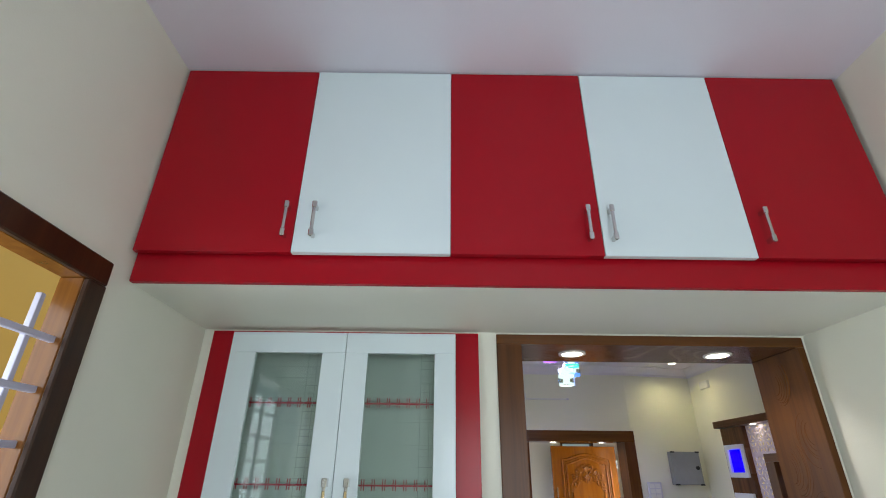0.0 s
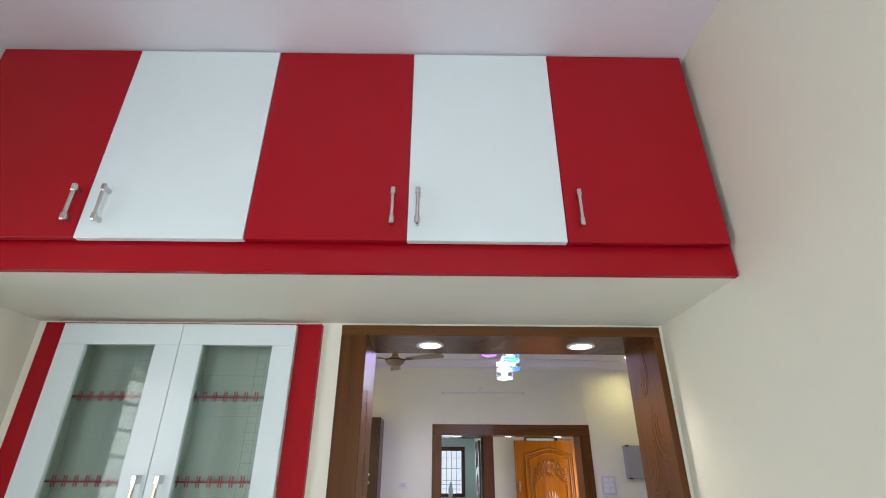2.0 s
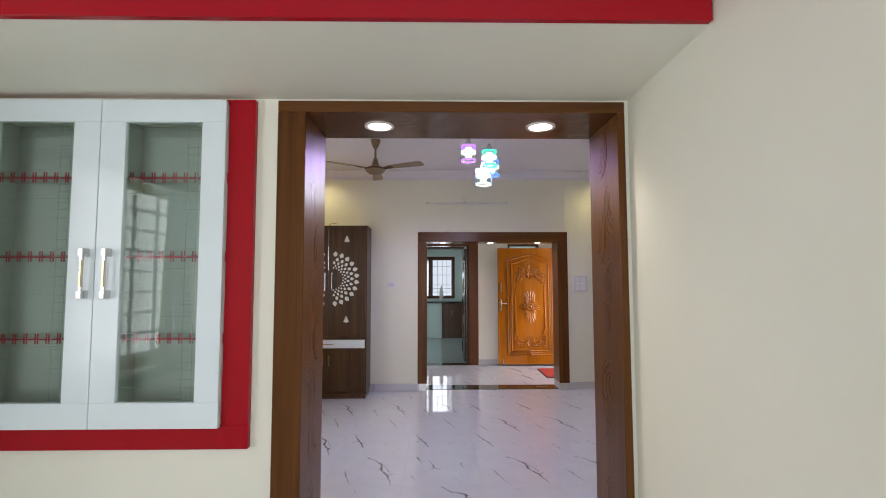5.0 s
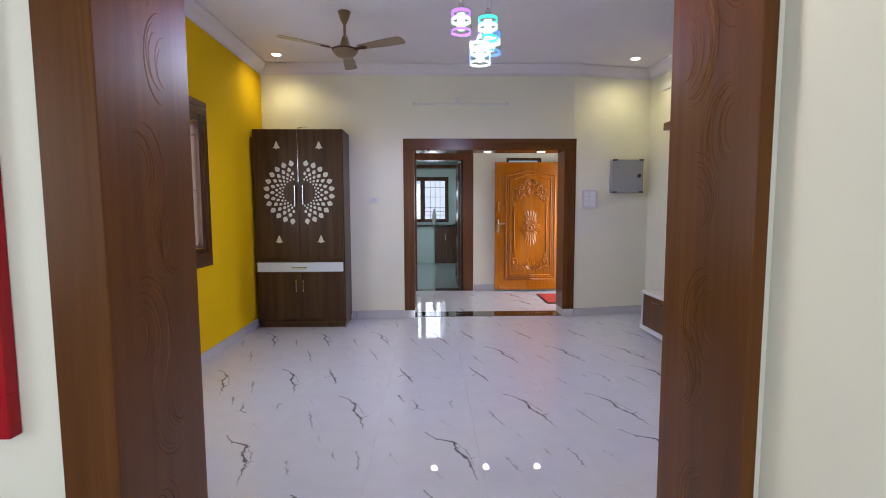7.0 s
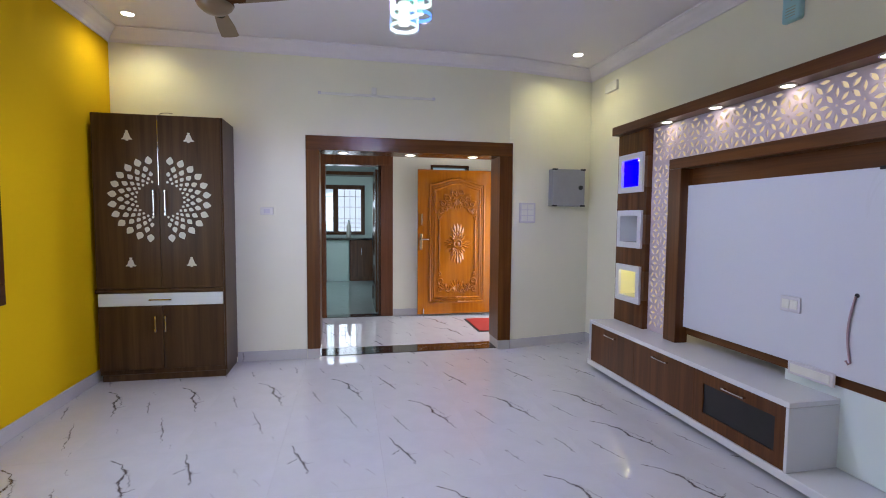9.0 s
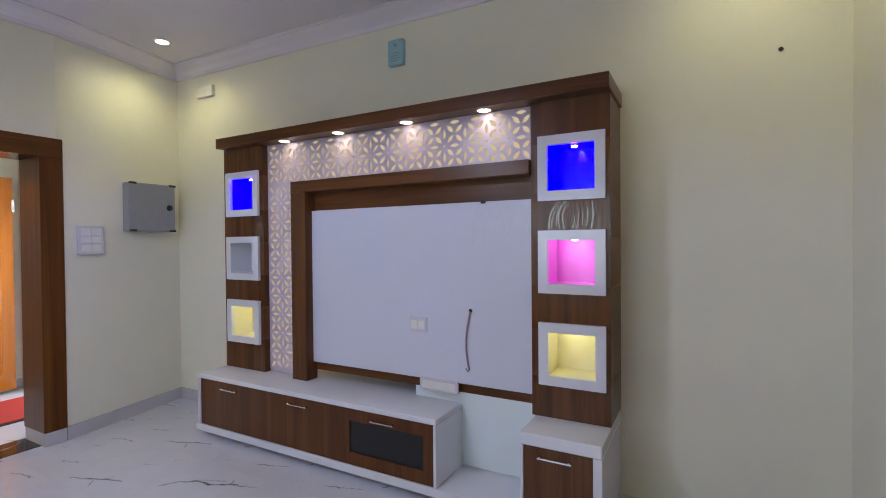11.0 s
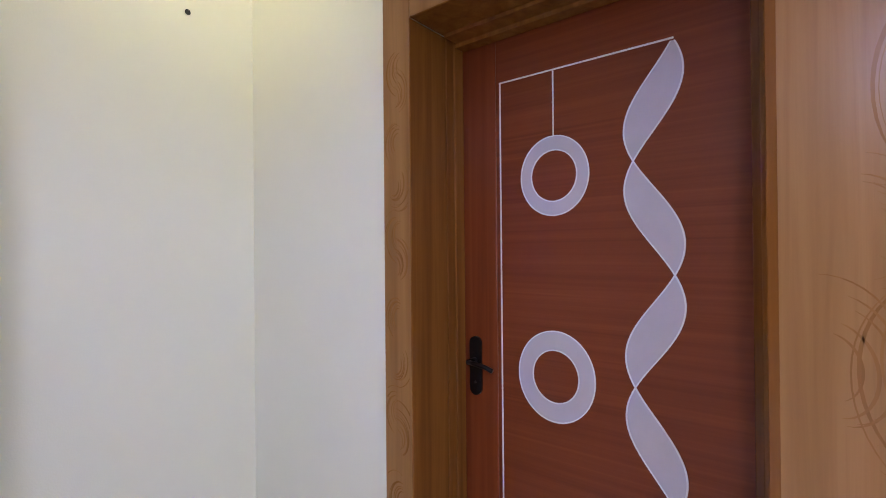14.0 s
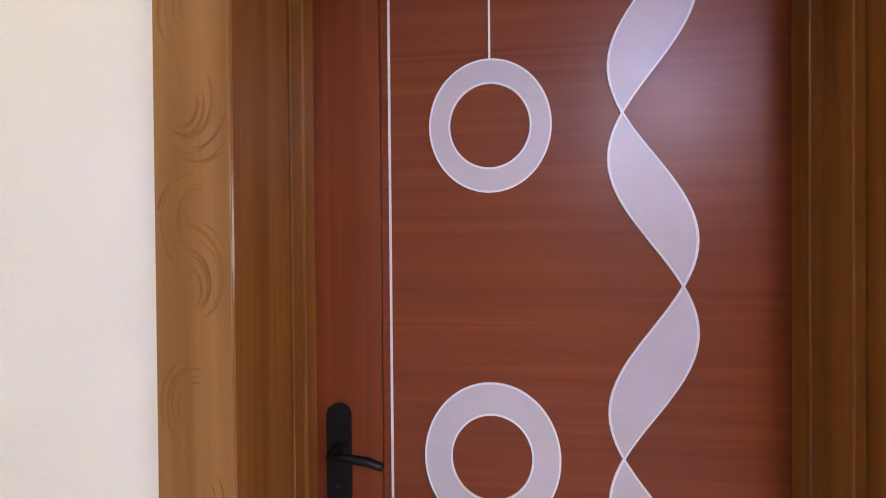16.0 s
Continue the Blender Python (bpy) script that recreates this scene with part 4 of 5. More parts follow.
# ---- small room: loft cupboards and glass cabinet ----
def bar_handle(parent, x, y, z0, z1, metal_name="chrome"):
    """An upright square bar handle on two feet, on a front facing -y."""
    h = bmesh.new()
    box(x - 0.005, x + 0.005, y - 0.034, y - 0.025, z0, z1, 0.002, h)
    for z in (z0, z1 - 0.026):
        box(x - 0.0075, x + 0.0075, y - 0.036, y - 0.024, z, z + 0.026, 0.003, h)
        box(x - 0.005, x + 0.005, y - 0.026, y, z + 0.006, z + 0.020, 0.001, h)
    return part("handle", h, metal_name, parent, "chrome bar handle")


def loft():
    slab = box(AL, AR, 2.128, PS, 2.216, 2.296)
    solid("loft_slab", slab, "cream_paint", "cream plastered loft slab over the doorway", "ceiling slab", kind="structure")
    c = thing("loft_cupboard", (0.9, 2.4, 2.3), "red and white loft cupboard below the ceiling", "cupboard")
    part("fascia", box(AL + 0.004, AR - 0.004, 2.106, 2.127, 2.214, 2.316, 0.002), "red_laminate", c, "glossy red fascia board")
    part("carcass", box(AL + 0.02, AR - 0.02, 2.10, 2.62, 2.318, 3.05), "dark_carcass", c)
    edges = [-0.326, 0.1625, 0.660, 1.141, 1.620, 2.106]
    tops = 3.054
    for i, (a, b) in enumerate(zip(edges, edges[1:])):
        red = i % 2 == 0
        d = part("door", box(a + 0.001, b - 0.001, 2.070, 2.092, 2.303, tops, 0.0015), "red_laminate" if red else "white_laminate", c, "glossy %s cupboard door" % ("red" if red else "white"))
        hx = (0.138, 0.227, 1.096, 1.172, 1.662)[i]
        bar_handle(d, hx, 2.070, 2.345, 2.470)


loft()


def glass_cabinet():
    c = thing("glass_cabinet", (0.25, 2.63, 1.0), "white and red wall cabinet with two glazed doors", "cabinet")
    xa, xb, za, zb = -0.286, 0.785, 0.988, 2.204
    for q in ((xa, xb, za, za + 0.078), (xa, xb, zb - 0.012, zb), (xa, xa + 0.09, za + 0.078, zb - 0.012), (xb - 0.092, xb, za + 0.078, zb - 0.012)):
        part("surround_board", box(q[0], q[1], 2.622, PS - 0.001, q[2], q[3], 0.0015), "red_laminate", c, "glossy red laminate surround")
    part("back", box(-0.235, 0.735, 2.83, 2.858, 1.03, 2.17), "sage_back", c, "pale sage back panel")
    for x in (-0.232, 0.718):
        part("side", box(x, x + 0.014, 2.65, 2.83, 1.03, 2.17), "sage_back", c)
    part("divider", box(0.254, 0.266, 2.66, 2.83, 1.034, 2.168), "sage_back", c)
    for z in (1.36, 1.655, 1.945):
        sh = part("shelf", box(-0.216, 0.716, 2.70, 2.828, z - 0.006, z, 0.001), "pane_glass", c, "clear glass shelf")
        sh.visible_shadow = False
        st = bmesh.new()
        box(-0.214, 0.714, 2.697, 2.6995, z - 0.012, z - 0.006, bm=st)
        for k in range(24):
            x = -0.205 + 0.0392 * k
            for dx in (0.0, 0.009):
                box(x + dx, x + dx + 0.0035, 2.6955, 2.698, z - 0.026, z + 0.012, bm=st)
        part("shelf_trim", st, "red_print", sh, "red dashed shelf edging")
    for i, (a, b, g0, g1, hx) in enumerate(((-0.194, 0.259, -0.094, 0.168, 0.235), (0.261, 0.692, 0.347, 0.610, 0.311))):
        bm = bmesh.new()
        z0, z1, k0, k1 = 1.064, 2.194, 1.150, 2.114
        for q in ((a, b, z0, k0), (a, b, k1, z1), (a, g0, k0, k1), (g1, b, k0, k1)):
            box(q[0], q[1], 2.598, 2.620, q[2], q[3], 0.0015, bm)
        d = part("door", bm, "white_laminate", c, "white high-gloss door frame")
        p = part("pane", box(g0 - 0.005, g1 + 0.005, 2.608, 2.612, k0 - 0.005, k1 + 0.005), "pane_glass", d, "clear glass pane with etched lines")
        p.visible_shadow = False
        et = bmesh.new()
        rnd = random.Random(5 + i)
        for e in (0.80, 0.93):
            x = g0 + (g1 - g0) * e
            box(x, x + 0.0016, 2.6125, 2.613, k0, k1, bm=et)
        for k in range(30):
            z = k0 + (k1 - k0) * (k + rnd.uniform(0.1, 0.5)) / 30
            box(g0 + (g1 - g0) * 0.76, g1 - 0.004, 2.6125, 2.613, z, z + 0.0014, bm=et)
        for k in range(12):
            z = k0 + (k1 - k0) * (k + rnd.uniform(0.1, 0.9)) / 12
            box(g0, g1, 2.6125, 2.613, z, z + 0.0009, bm=et)
        part("etched_lines", et, "etch_grey", p, "fine etched line pattern")
        h = bmesh.new()
        box(hx - 0.006, hx + 0.006, 2.568, 2.576, 1.500, 1.668, 0.002, h)
        for z in (1.500, 1.642):
            box(hx - 0.009, hx + 0.009, 2.564, 2.598, z, z + 0.028, 0.002, h)
        hh = part("handle", h, "chrome", d, "chrome and gold pull handle")
        part("grip", box(hx - 0.0035, hx + 0.0035, 2.5655, 2.568, 1.54, 1.63, 0.001), "gold", hh, "gold grip insert")


glass_cabinet()


# ---- living room: almirah ----
def bell(cx, cz, s):
    half = [(0.10, 1.0), (0.14, 0.90), (0.10, 0.82), (0.22, 0.66), (0.30, 0.40), (0.36, 0.24), (0.52, 0.14), (0.50, 0.06), (0.14, 0.05), (0.12, -0.06)]
    pts = [(cx + u * s, cz + v * s) for u, v in half] + [(cx - u * s, cz + v * s) for u, v in reversed(half)]
    return pts


def almirah():
    y0, yb = 7.335, FY - 0.001
    a = thing("almirah", (0.0, 7.53, 0.0), "dark brown prayer cupboard with pale mandala inlay doors", "cupboard")
    part("carcass", box(-0.515, 0.508, y0, yb, 0.055, 2.298, 0.003), "dark_almirah", a)
    part("plinth", box(-0.495, 0.498, y0 - 0.005, yb, 0.0, 0.055), "dark_almirah", a)
    part("ledge", box(-0.520, 0.492, y0 - 0.030, y0 - 0.001, 0.775, 0.808, 0.003), "dark_almirah", a)
    rnd = random.Random(3)
    for s, x0, x1 in ((-1, -0.511, -0.006), (1, -0.003, 0.494)):
        d = part("upper_door", box(x0, x1, y0 - 0.020, y0 - 0.001, 0.812, 2.294, 0.002), "dark_almirah", a)
        cx, cz, face = 0.004, 1.578, y0 - 0.0205
        put = lambda u, v, t: (u, face - t, v)
        bm = bmesh.new()
        n = 24
        for ring, (r, l, w) in enumerate(((0.335, 0.072, 0.058), (0.268, 0.055, 0.042), (0.220, 0.043, 0.033), (0.182, 0.033, 0.026), (0.152, 0.026, 0.020))):
            for k in range(n):
                ang = 2 * math.pi * (k + 0.5 * (ring % 2) + 0.5) / n
                u, v = r * math.cos(ang), r * math.sin(ang)
                if u * s < 0.012:
                    continue
                plate(petal(cx + s * 0.040 + u, cz + v, ang, l, w, 5, 0.8), put, 0.0015, bm)
        part("mandala_inlay", bm, "inlay_pale", d, "pale petal inlay in rings")
        bx = 0.24 * s
        for z in (2.075, 1.0):
            part("bell_inlay", plate(bell(bx, z, 0.08), put, 0.0015), "inlay_pale", d, "pale bell-shaped inlay")
        bar_handle(d, cx + s * 0.045, y0 - 0.020, 1.44, 1.66)
        low = part("lower_door", box(x0 + 0.002, x1, y0 - 0.018, y0 - 0.001, 0.100, 0.654, 0.002), "dark_almirah", a)
        bar_handle(low, cx + s * 0.04 - 0.02, y0 - 0.018, 0.43, 0.57)
    part("centre_bead", box(-0.007, -0.001, y0 - 0.026, y0 - 0.020, 1.70, 2.25), "chrome", a, "slim metal bead between the doors")
    dr = part("drawer", box(-0.503, 0.488, y0 - 0.022, y0 - 0.001, 0.660, 0.770, 0.002), "white_laminate", a, "white laminate drawer front")
    h = bmesh.new()
    box(-0.105, 0.075, y0 - 0.046, y0 - 0.036, 0.708, 0.718, 0.002, h)
    for x in (-0.100, 0.056):
        box(x, x + 0.014, y0 - 0.046, y0 - 0.022, 0.707, 0.719, 0.002, h)
    part("handle", h, "chrome", dr, "chrome bar handle")
    solid("wire_coil", tube([(0.02 + 0.05 * math.cos(t), 7.46 + 0.06 * math.sin(t), 2.301 + 0.006 * t) for t in [i * 0.4 for i in range(17)]], 0.003, seg=6), "black_plastic", "thin coiled cable on top of the cupboard", "cable", smooth=True)


almirah()


# ---- living room: television unit ----
XF = 4.122      # face of the columns


def niche(y0, y1, z0, z1, light):
    n = thing("display_niche", (4.2, (y0 + y1) / 2, z0), "white framed display niche %s" % ("lit " + light if light else "unlit"), "niche", "niches of the television unit")
    t, xi = 0.052, 4.30
    rect = lambda d: [(y0 + d, z0 + d), (y1 - d, z0 + d), (y1 - d, z1 - d), (y0 + d, z1 - d)]
    bm = band(rect(t), rect(0.0), lambda u, v, k: (4.124 - k, u, v), 0.024)
    part("frame", bm, "white_gloss", n, "white glossy square frame")
    a, b, c, d = y0 + t, y1 - t, z0 + t, z1 - t
    bm = bmesh.new()
    for q in ((4.124, xi, a - 0.008, a, c - 0.008, d + 0.008), (4.124, xi, b, b + 0.008, c - 0.008, d + 0.008), (4.124, xi, a, b, c - 0.008, c), (4.124, xi, a, b, d, d + 0.008), (xi, xi + 0.008, a - 0.008, b + 0.008, c - 0.008, d + 0.008)):
        box(*q, bm=bm)
    # a lit niche has its lamp's tint painted into the lining
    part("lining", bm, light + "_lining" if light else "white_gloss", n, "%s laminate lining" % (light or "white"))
    if light:
        color, e = {"blue": ((0.07, 0.005, 1.0), 1.4), "pink": ((1.0, 0.35, 0.85), 0.36), "yellow": ((1.0, 0.92, 0.45), 0.24)}[light]
        y = (a + b) / 2
        part("lamp", turned([(0.016, 0.0), (0.014, -0.004), (0.001, -0.005)], (4.20, y, d), seg=16), "led_white", n, "tiny lit lamp")
        lamp("niche_lamp", "POINT", (4.20, y, d - 0.035), e, color, 0.02)


def fretwork(bm, y0, z0, nu, nv, s, over, x, thick):
    """Pierced panel: a cross of four leaves in each square and a leaf on each side shared by two squares."""
    y1, z1 = y0 + nu * s, z0 + nv * s + over
    loops = [[(y0, z0), (y1, z0), (y1, z1), (y0, z1)]]
    for i in range(nu):
        for j in range(nv):
            cy, cz = y0 + s * (i + 0.5), z0 + s * (j + 0.5)
            for k in range(4):
                a = math.pi / 4 + math.pi / 2 * k
                loops.append(petal(cy + s * 0.295 * math.cos(a), cz + s * 0.295 * math.sin(a), a, s * 0.45, s * 0.20, 4, 1.0))
            if i:
                loops.append(petal(cy - s / 2, cz, math.pi / 2, s * 0.46, s * 0.17, 4, 1.0))
            if j < nv - 1 or over > 0.02:
                loops.append(petal(cy, cz + s / 2, 0.0, s * 0.46, s * 0.17, 4, 1.0))
            if i and j:
                loops.append(ellipse(cy - s / 2, cz - s / 2, s * 0.055, s * 0.055, 8))
    one = bmesh.new()
    edges = []
    for lp in loops:
        vs = [one.verts.new((x, p[0], p[1])) for p in lp]
        edges += [one.edges.new((vs[i], vs[(i + 1) % len(vs)])) for i in range(len(vs))]
    bmesh.ops.triangle_fill(one, use_beauty=True, use_dissolve=False, edges=edges)
    out = bmesh.ops.extrude_face_region(one, geom=one.faces[:])
    bmesh.ops.translate(one, vec=(thick, 0, 0), verts=[g for g in out["geom"] if isinstance(g, bmesh.types.BMVert)])
    bmesh.ops.recalc_face_normals(one, faces=one.faces[:])
    join(bm, one)


def tv_unit():
    t = thing("television_unit", (4.25, 5.45, 0.0), "walnut and white wall-mounted television unit with lit fretwork", "television unit")
    back = 4.488
    part("canopy", box(4.040, back, 3.966, 6.962, 2.222, 2.300, 0.003), "walnut_across_y", t, "walnut canopy shelf with downlights")

    def column(y0, y1, z0, zs, n0, n1):
        cuts = [z0] + [v for p in zs for v in (p[0] + 0.040, p[1] - 0.040)] + [2.221]
        for a, b in zip(cuts[::2], cuts[1::2]):
            part("column_panel", box(XF, back, y0, y1, a, b), "walnut_film", t, "walnut side column")
        for p in zs:
            part("column_stile", box(XF, back, y0, n0 + 0.040, p[0] + 0.040, p[1] - 0.040), "walnut", t)
            part("column_stile", box(XF, back, n1 - 0.040, y1, p[0] + 0.040, p[1] - 0.040), "walnut", t)
            part("column_back", box(4.32, back, n0 + 0.040, n1 - 0.040, p[0] + 0.040, p[1] - 0.040), "walnut", t)

    zs = [(0.683, 1.022), (1.181, 1.521), (1.681, 2.030)]
    column(6.520, 6.972, 0.474, zs, 6.561, 6.930)
    column(3.975, 4.394, 0.503, zs, 3.997, 4.350)
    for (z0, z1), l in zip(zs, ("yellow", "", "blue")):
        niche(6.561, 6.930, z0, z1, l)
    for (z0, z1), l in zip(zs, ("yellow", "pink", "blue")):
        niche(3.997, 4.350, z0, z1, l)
    # fretwork; the pale yellow board behind it glows itself for an assumed backlight
    part("fret_backing", box(4.186, 4.1895, 4.395, 6.519, 1.913, 2.221), "fret_glow", t, "pale yellow self-glowing board for an assumed backlight")
    part("fret_backing", box(4.186, 4.1895, 6.196, 6.519, 0.475, 1.912), "fret_glow", t, "pale yellow self-glowing board for an assumed backlight")
    s = 0.1417
    bm = bmesh.new()
    fretwork(bm, 4.3945, 1.914, 15, 2, s, 0.0235, 4.170, 0.010)
    fretwork(bm, 4.3945 + 13 * s, 1.914 - 10 * s, 2, 10, s, 0.0, 4.170, 0.010)
    part("fretwork", bm, "lilac_white", t, "white fretwork panel of leaf shapes")
    part("fret_border", box(4.171, 4.180, 6.196, 6.2363, 0.497, 1.9135), "lilac_white", t)
    part("fret_border", box(4.171, 4.180, 6.2365, 6.519, 0.474, 0.4965), "lilac_white", t)
    # framed recess with the white panel
    part("recess_rail", box(4.088, 4.199, 4.395, 6.195, 1.832, 1.912, 0.002), "walnut_across_y", t)
    part("recess_stile", box(4.088, 4.199, 6.055, 6.195, 0.474, 1.831, 0.002), "walnut", t)
    part("recess_back", box(4.190, 4.199, 4.395, 6.054, 0.540, 1.831), "walnut_across_y", t)
    part("panel", box(4.158, 4.189, 4.396, 6.150, 0.602, 1.700, 0.002), "panel_white", t, "large glossy white panel")
    strokes(t, lambda u, v, k: (4.158 - k, u, v), 4.40, 4.86, 1.44, 1.694, "film_white", 31, 0.07, 0.8, 0.08)
    strokes(t, lambda u, v, k: (XF - k, u, v), 3.982, 4.388, 1.526, 1.676, "film_walnut", 8, 0.05, 0.7, 0.05)
    part("back_board", box(4.196, 4.215, 4.395, 5.2, 0.09, 0.539), "white_laminate", t, "white laminate board")
    for y in (4.665, 5.20, 5.754, 6.27):
        downlight(4.108, y, 2.222, "lights of the television unit", 0.036)
        lamp("unit_lamp", "SPOT", (4.100, y, 2.205), 0.9, (1.0, 0.74, 0.34), 0.03, (4.125, y, 1.2), cone=150, blend=0.8)
    # wall console
    part("console_top", box(3.866, back, 4.866, 6.972, 0.440, 0.473, 0.004), "white_gloss", t, "white laminate console top")
    part("console_base", box(3.866, back, 3.978, 7.000, 0.035, 0.086, 0.004), "white_gloss", t, "white floating base shelf")
    part("console_side", box(3.866, back, 4.866, 4.885, 0.087, 0.439, 0.002), "white_gloss", t)
    part("console_side", box(3.866, back, 6.948, 6.972, 0.087, 0.439, 0.002), "white_gloss", t)
    part("console_body", box(3.90, back, 4.886, 6.947, 0.087, 0.439), "dark_almirah", t)
    ys = (4.885, 5.575, 6.262, 6.948)
    for i, (a, b) in enumerate(zip(ys, ys[1:])):
        if i == 0:
            bm = bmesh.new()
            for q in ((a, b, 0.088, 0.165), (a, b, 0.362, 0.438), (a, 4.955, 0.165, 0.362), (5.490, b, 0.165, 0.362)):
                box(3.876, 3.898, q[0] + (0.001 if q[0] == a else 0), q[1] - (0.001 if q[1] == b else 0), q[2], q[3], bm=bm)
            d = part("drawer_front", bm, "walnut", t, "walnut flap with a dark glass panel")
            part("glass", box(3.884, 3.892, 4.955, 5.490, 0.165, 0.362), "black_plastic", d, "dark smoked glass")
        else:
            d = part("drawer_front", box(3.876, 3.898, a + 0.001, b - 0.001, 0.088, 0.438, 0.0015), "walnut", t, "walnut drawer front")
        m = (a + b) / 2
        h = bmesh.new()
        box(3.846, 3.856, m - 0.085, m + 0.085, 0.386, 0.395, 0.002, h)
        for y in (m - 0.080, m + 0.066):
            box(3.850, 3.876, y, y + 0.014, 0.384, 0.397, 0.002, h)
        part("handle", h, "chrome", d, "chrome bar handle")
    # end cabinet
    part("end_top", box(3.862, back, 3.976, 4.378, 0.440, 0.502, 0.006), "white_gloss", t, "thick white cabinet top")
    part("end_side", box(3.866, back, 3.976, 4.018, 0.087, 0.439, 0.002), "white_gloss", t)
    part("end_side", box(3.866, back, 4.362, 4.378, 0.087, 0.439, 0.002), "white_gloss", t)
    part("end_body", box(3.90, back, 4.019, 4.361, 0.087, 0.439), "dark_almirah", t)
    d = part("end_door", box(3.876, 3.898, 4.020, 4.360, 0.090, 0.437, 0.0015), "walnut", t, "walnut cabinet door")
    h = bmesh.new()
    box(3.846, 3.856, 4.115, 4.285, 0.386, 0.396, 0.002, h)
    for y in (4.120, 4.266):
        box(3.850, 3.876, y, y + 0.014, 0.384, 0.398, 0.002, h)
    part("handle", h, "chrome", d, "chrome bar handle")


tv_unit()


def wall_plate(name, label, category, bm, rockers, material, cover="white_plastic"):
    g = solid(name, bm, cover, label, category)
    for b in rockers:
        part("rocker", box(*b, 0.001), material, g)
    return g


wall_plate("tv_socket", "white switched socket on the television panel", "socket", box(4.148, 4.158, 5.085, 5.215, 0.895, 0.988, 0.003),
           [(4.144, 4.148, 5.100, 5.148, 0.915, 0.968), (4.144, 4.148, 5.152, 5.200, 0.915, 0.968)], "white_plastic", "lilac_plastic")
wall_plate("cable_box", "white rectangular cable outlet under the panel", "socket box", box(4.140, 4.158, 4.866, 5.136, 0.535, 0.612, 0.003),
           [(4.136, 4.140, 4.885, 5.117, 0.550, 0.597)], "white_plastic", "lilac_plastic")
solid("cable", tube([(4.150, 4.785 + 0.035 * math.sin(2.6 * s) - 0.01 * s, 1.045 - 0.35 * s) for s in [i / 14 for i in range(15)]] + [(4.145, 4.80, 0.685), (4.148, 4.815, 0.70)], 0.006, seg=7), "mauve_cable", "loose mauve cable hanging from the white panel", "cable", smooth=True)
solid("cable_hole", turned([(0.012, 0.0), (0.012, -0.002)], (4.158, 4.785, 1.05), axis="x", seg=14), "black_plastic", "small dark cable hole in the panel", "hole")
solid("panel_hook", box(4.146, 4.158, 4.68, 4.71, 1.688, 1.706, 0.002), "black_metal", "small dark metal hook on the panel edge", "hook")
wall_plate("switch_board", "lilac-white modular switch board of six switches", "switch", box(3.428, 3.612, FY + 0.006, FY + 0.07, 1.395, 1.615, 0.004),
           [(3.450 + 0.074 * i, 3.516 + 0.074 * i, FY + 0.002, FY + 0.006, 1.416 + 0.063 * j, 1.470 + 0.063 * j) for i in range(2) for j in range(3)], "white_plastic", "lilac_plastic")
wall_plate("switch_plate", "small white switch plate on the far wall", "switch", box(0.742, 0.866, FY - 0.012, FY, 1.458, 1.532, 0.003),
           [(0.775, 0.833, FY - 0.015, FY - 0.012, 1.473, 1.517)], "lilac_plastic")


def meter_box():
    m = thing("meter_box", (4.0, 7.8, 1.78), "grey metal distribution box on the wall", "distribution box")
    part("body", box(3.80, 4.19, 7.745, 7.90, 1.582, 1.992, 0.006, None, 2), "grey_enamel", m)
    part("cover", box(3.808, 4.182, 7.738, 7.745, 1.590, 1.984, 0.002), "grey_enamel", m)
    for x in (3.80, 4.135):
        for z in (1.578, 1.978):
            part("corner", box(x, x + 0.055, 7.733, 7.755, z, z + 0.018, 0.002), "black_plastic", m, "black plastic corner")
    part("latch", turned([(0.026, 0.0), (0.024, -0.010), (0.012, -0.014)], (4.135, 7.738, 1.79), axis="y", seg=20), "black_plastic", m, "round black latch")


meter_box()


def tube_batten():
    b = thing("tube_light_batten", (1.9, 7.74, 2.67), "slim unlit tube light batten on the wall", "tube light")
    part("tray", box(1.30, 2.475, FY - 0.022, FY, 2.655, 2.677, 0.003), "white_plastic", b)
    part("lamp_cap", box(1.30, 1.33, FY - 0.03, FY - 0.0225, 2.652, 2.680, 0.002), "lilac_plastic", b)
    part("lamp_cap", box(2.445, 2.475, FY - 0.03, FY - 0.0225, 2.652, 2.680, 0.002), "lilac_plastic", b)
    part("connector", box(1.825, 1.875, FY - 0.03, FY, 2.679, 2.745, 0.004), "white_plastic", b, "small white connector above the batten")


tube_batten()
solid("junction_cover", box(4.335, 4.372, 7.41, 7.63, 2.80, 2.90, 0.006), "white_plastic", "small white junction cover high on the wall", "junction box")
d = thing("door_chime", (4.42, 5.465, 2.81), "pale aqua door chime high on the wall", "door chime")
part("body", box(4.382, 4.425, 5.400, 5.532, 2.716, 2.902, 0.014, None, 3), "aqua_plastic", d)
for k in range(4):
    part("sound_slot", box(4.380, 4.383, 5.432, 5.500, 2.745 + 0.018 * k, 2.751 + 0.018 * k), "etch_grey", d)
part("badge", plate(petal(5.466, 2.86, 0.7, 0.05, 0.022), lambda u, v, t: (4.382 - t, u, v), 0.002), "etch_grey", d, "dark leaf-shaped badge")
solid("nail_hole", turned([(0.011, 0.0), (0.011, -0.003)], (4.483, 3.220, 2.408), axis="x", seg=14), "black_plastic", "dark round plug hole in the wall", "hole")
solid("wall_hook", turned([(0.035, 0.0), (0.035, -0.012), (0.022, -0.016)], (4.483, 3.222, 2.87), axis="x", seg=24), "white_plastic", "round white cover plate high on the wall", "cover plate", smooth=False)


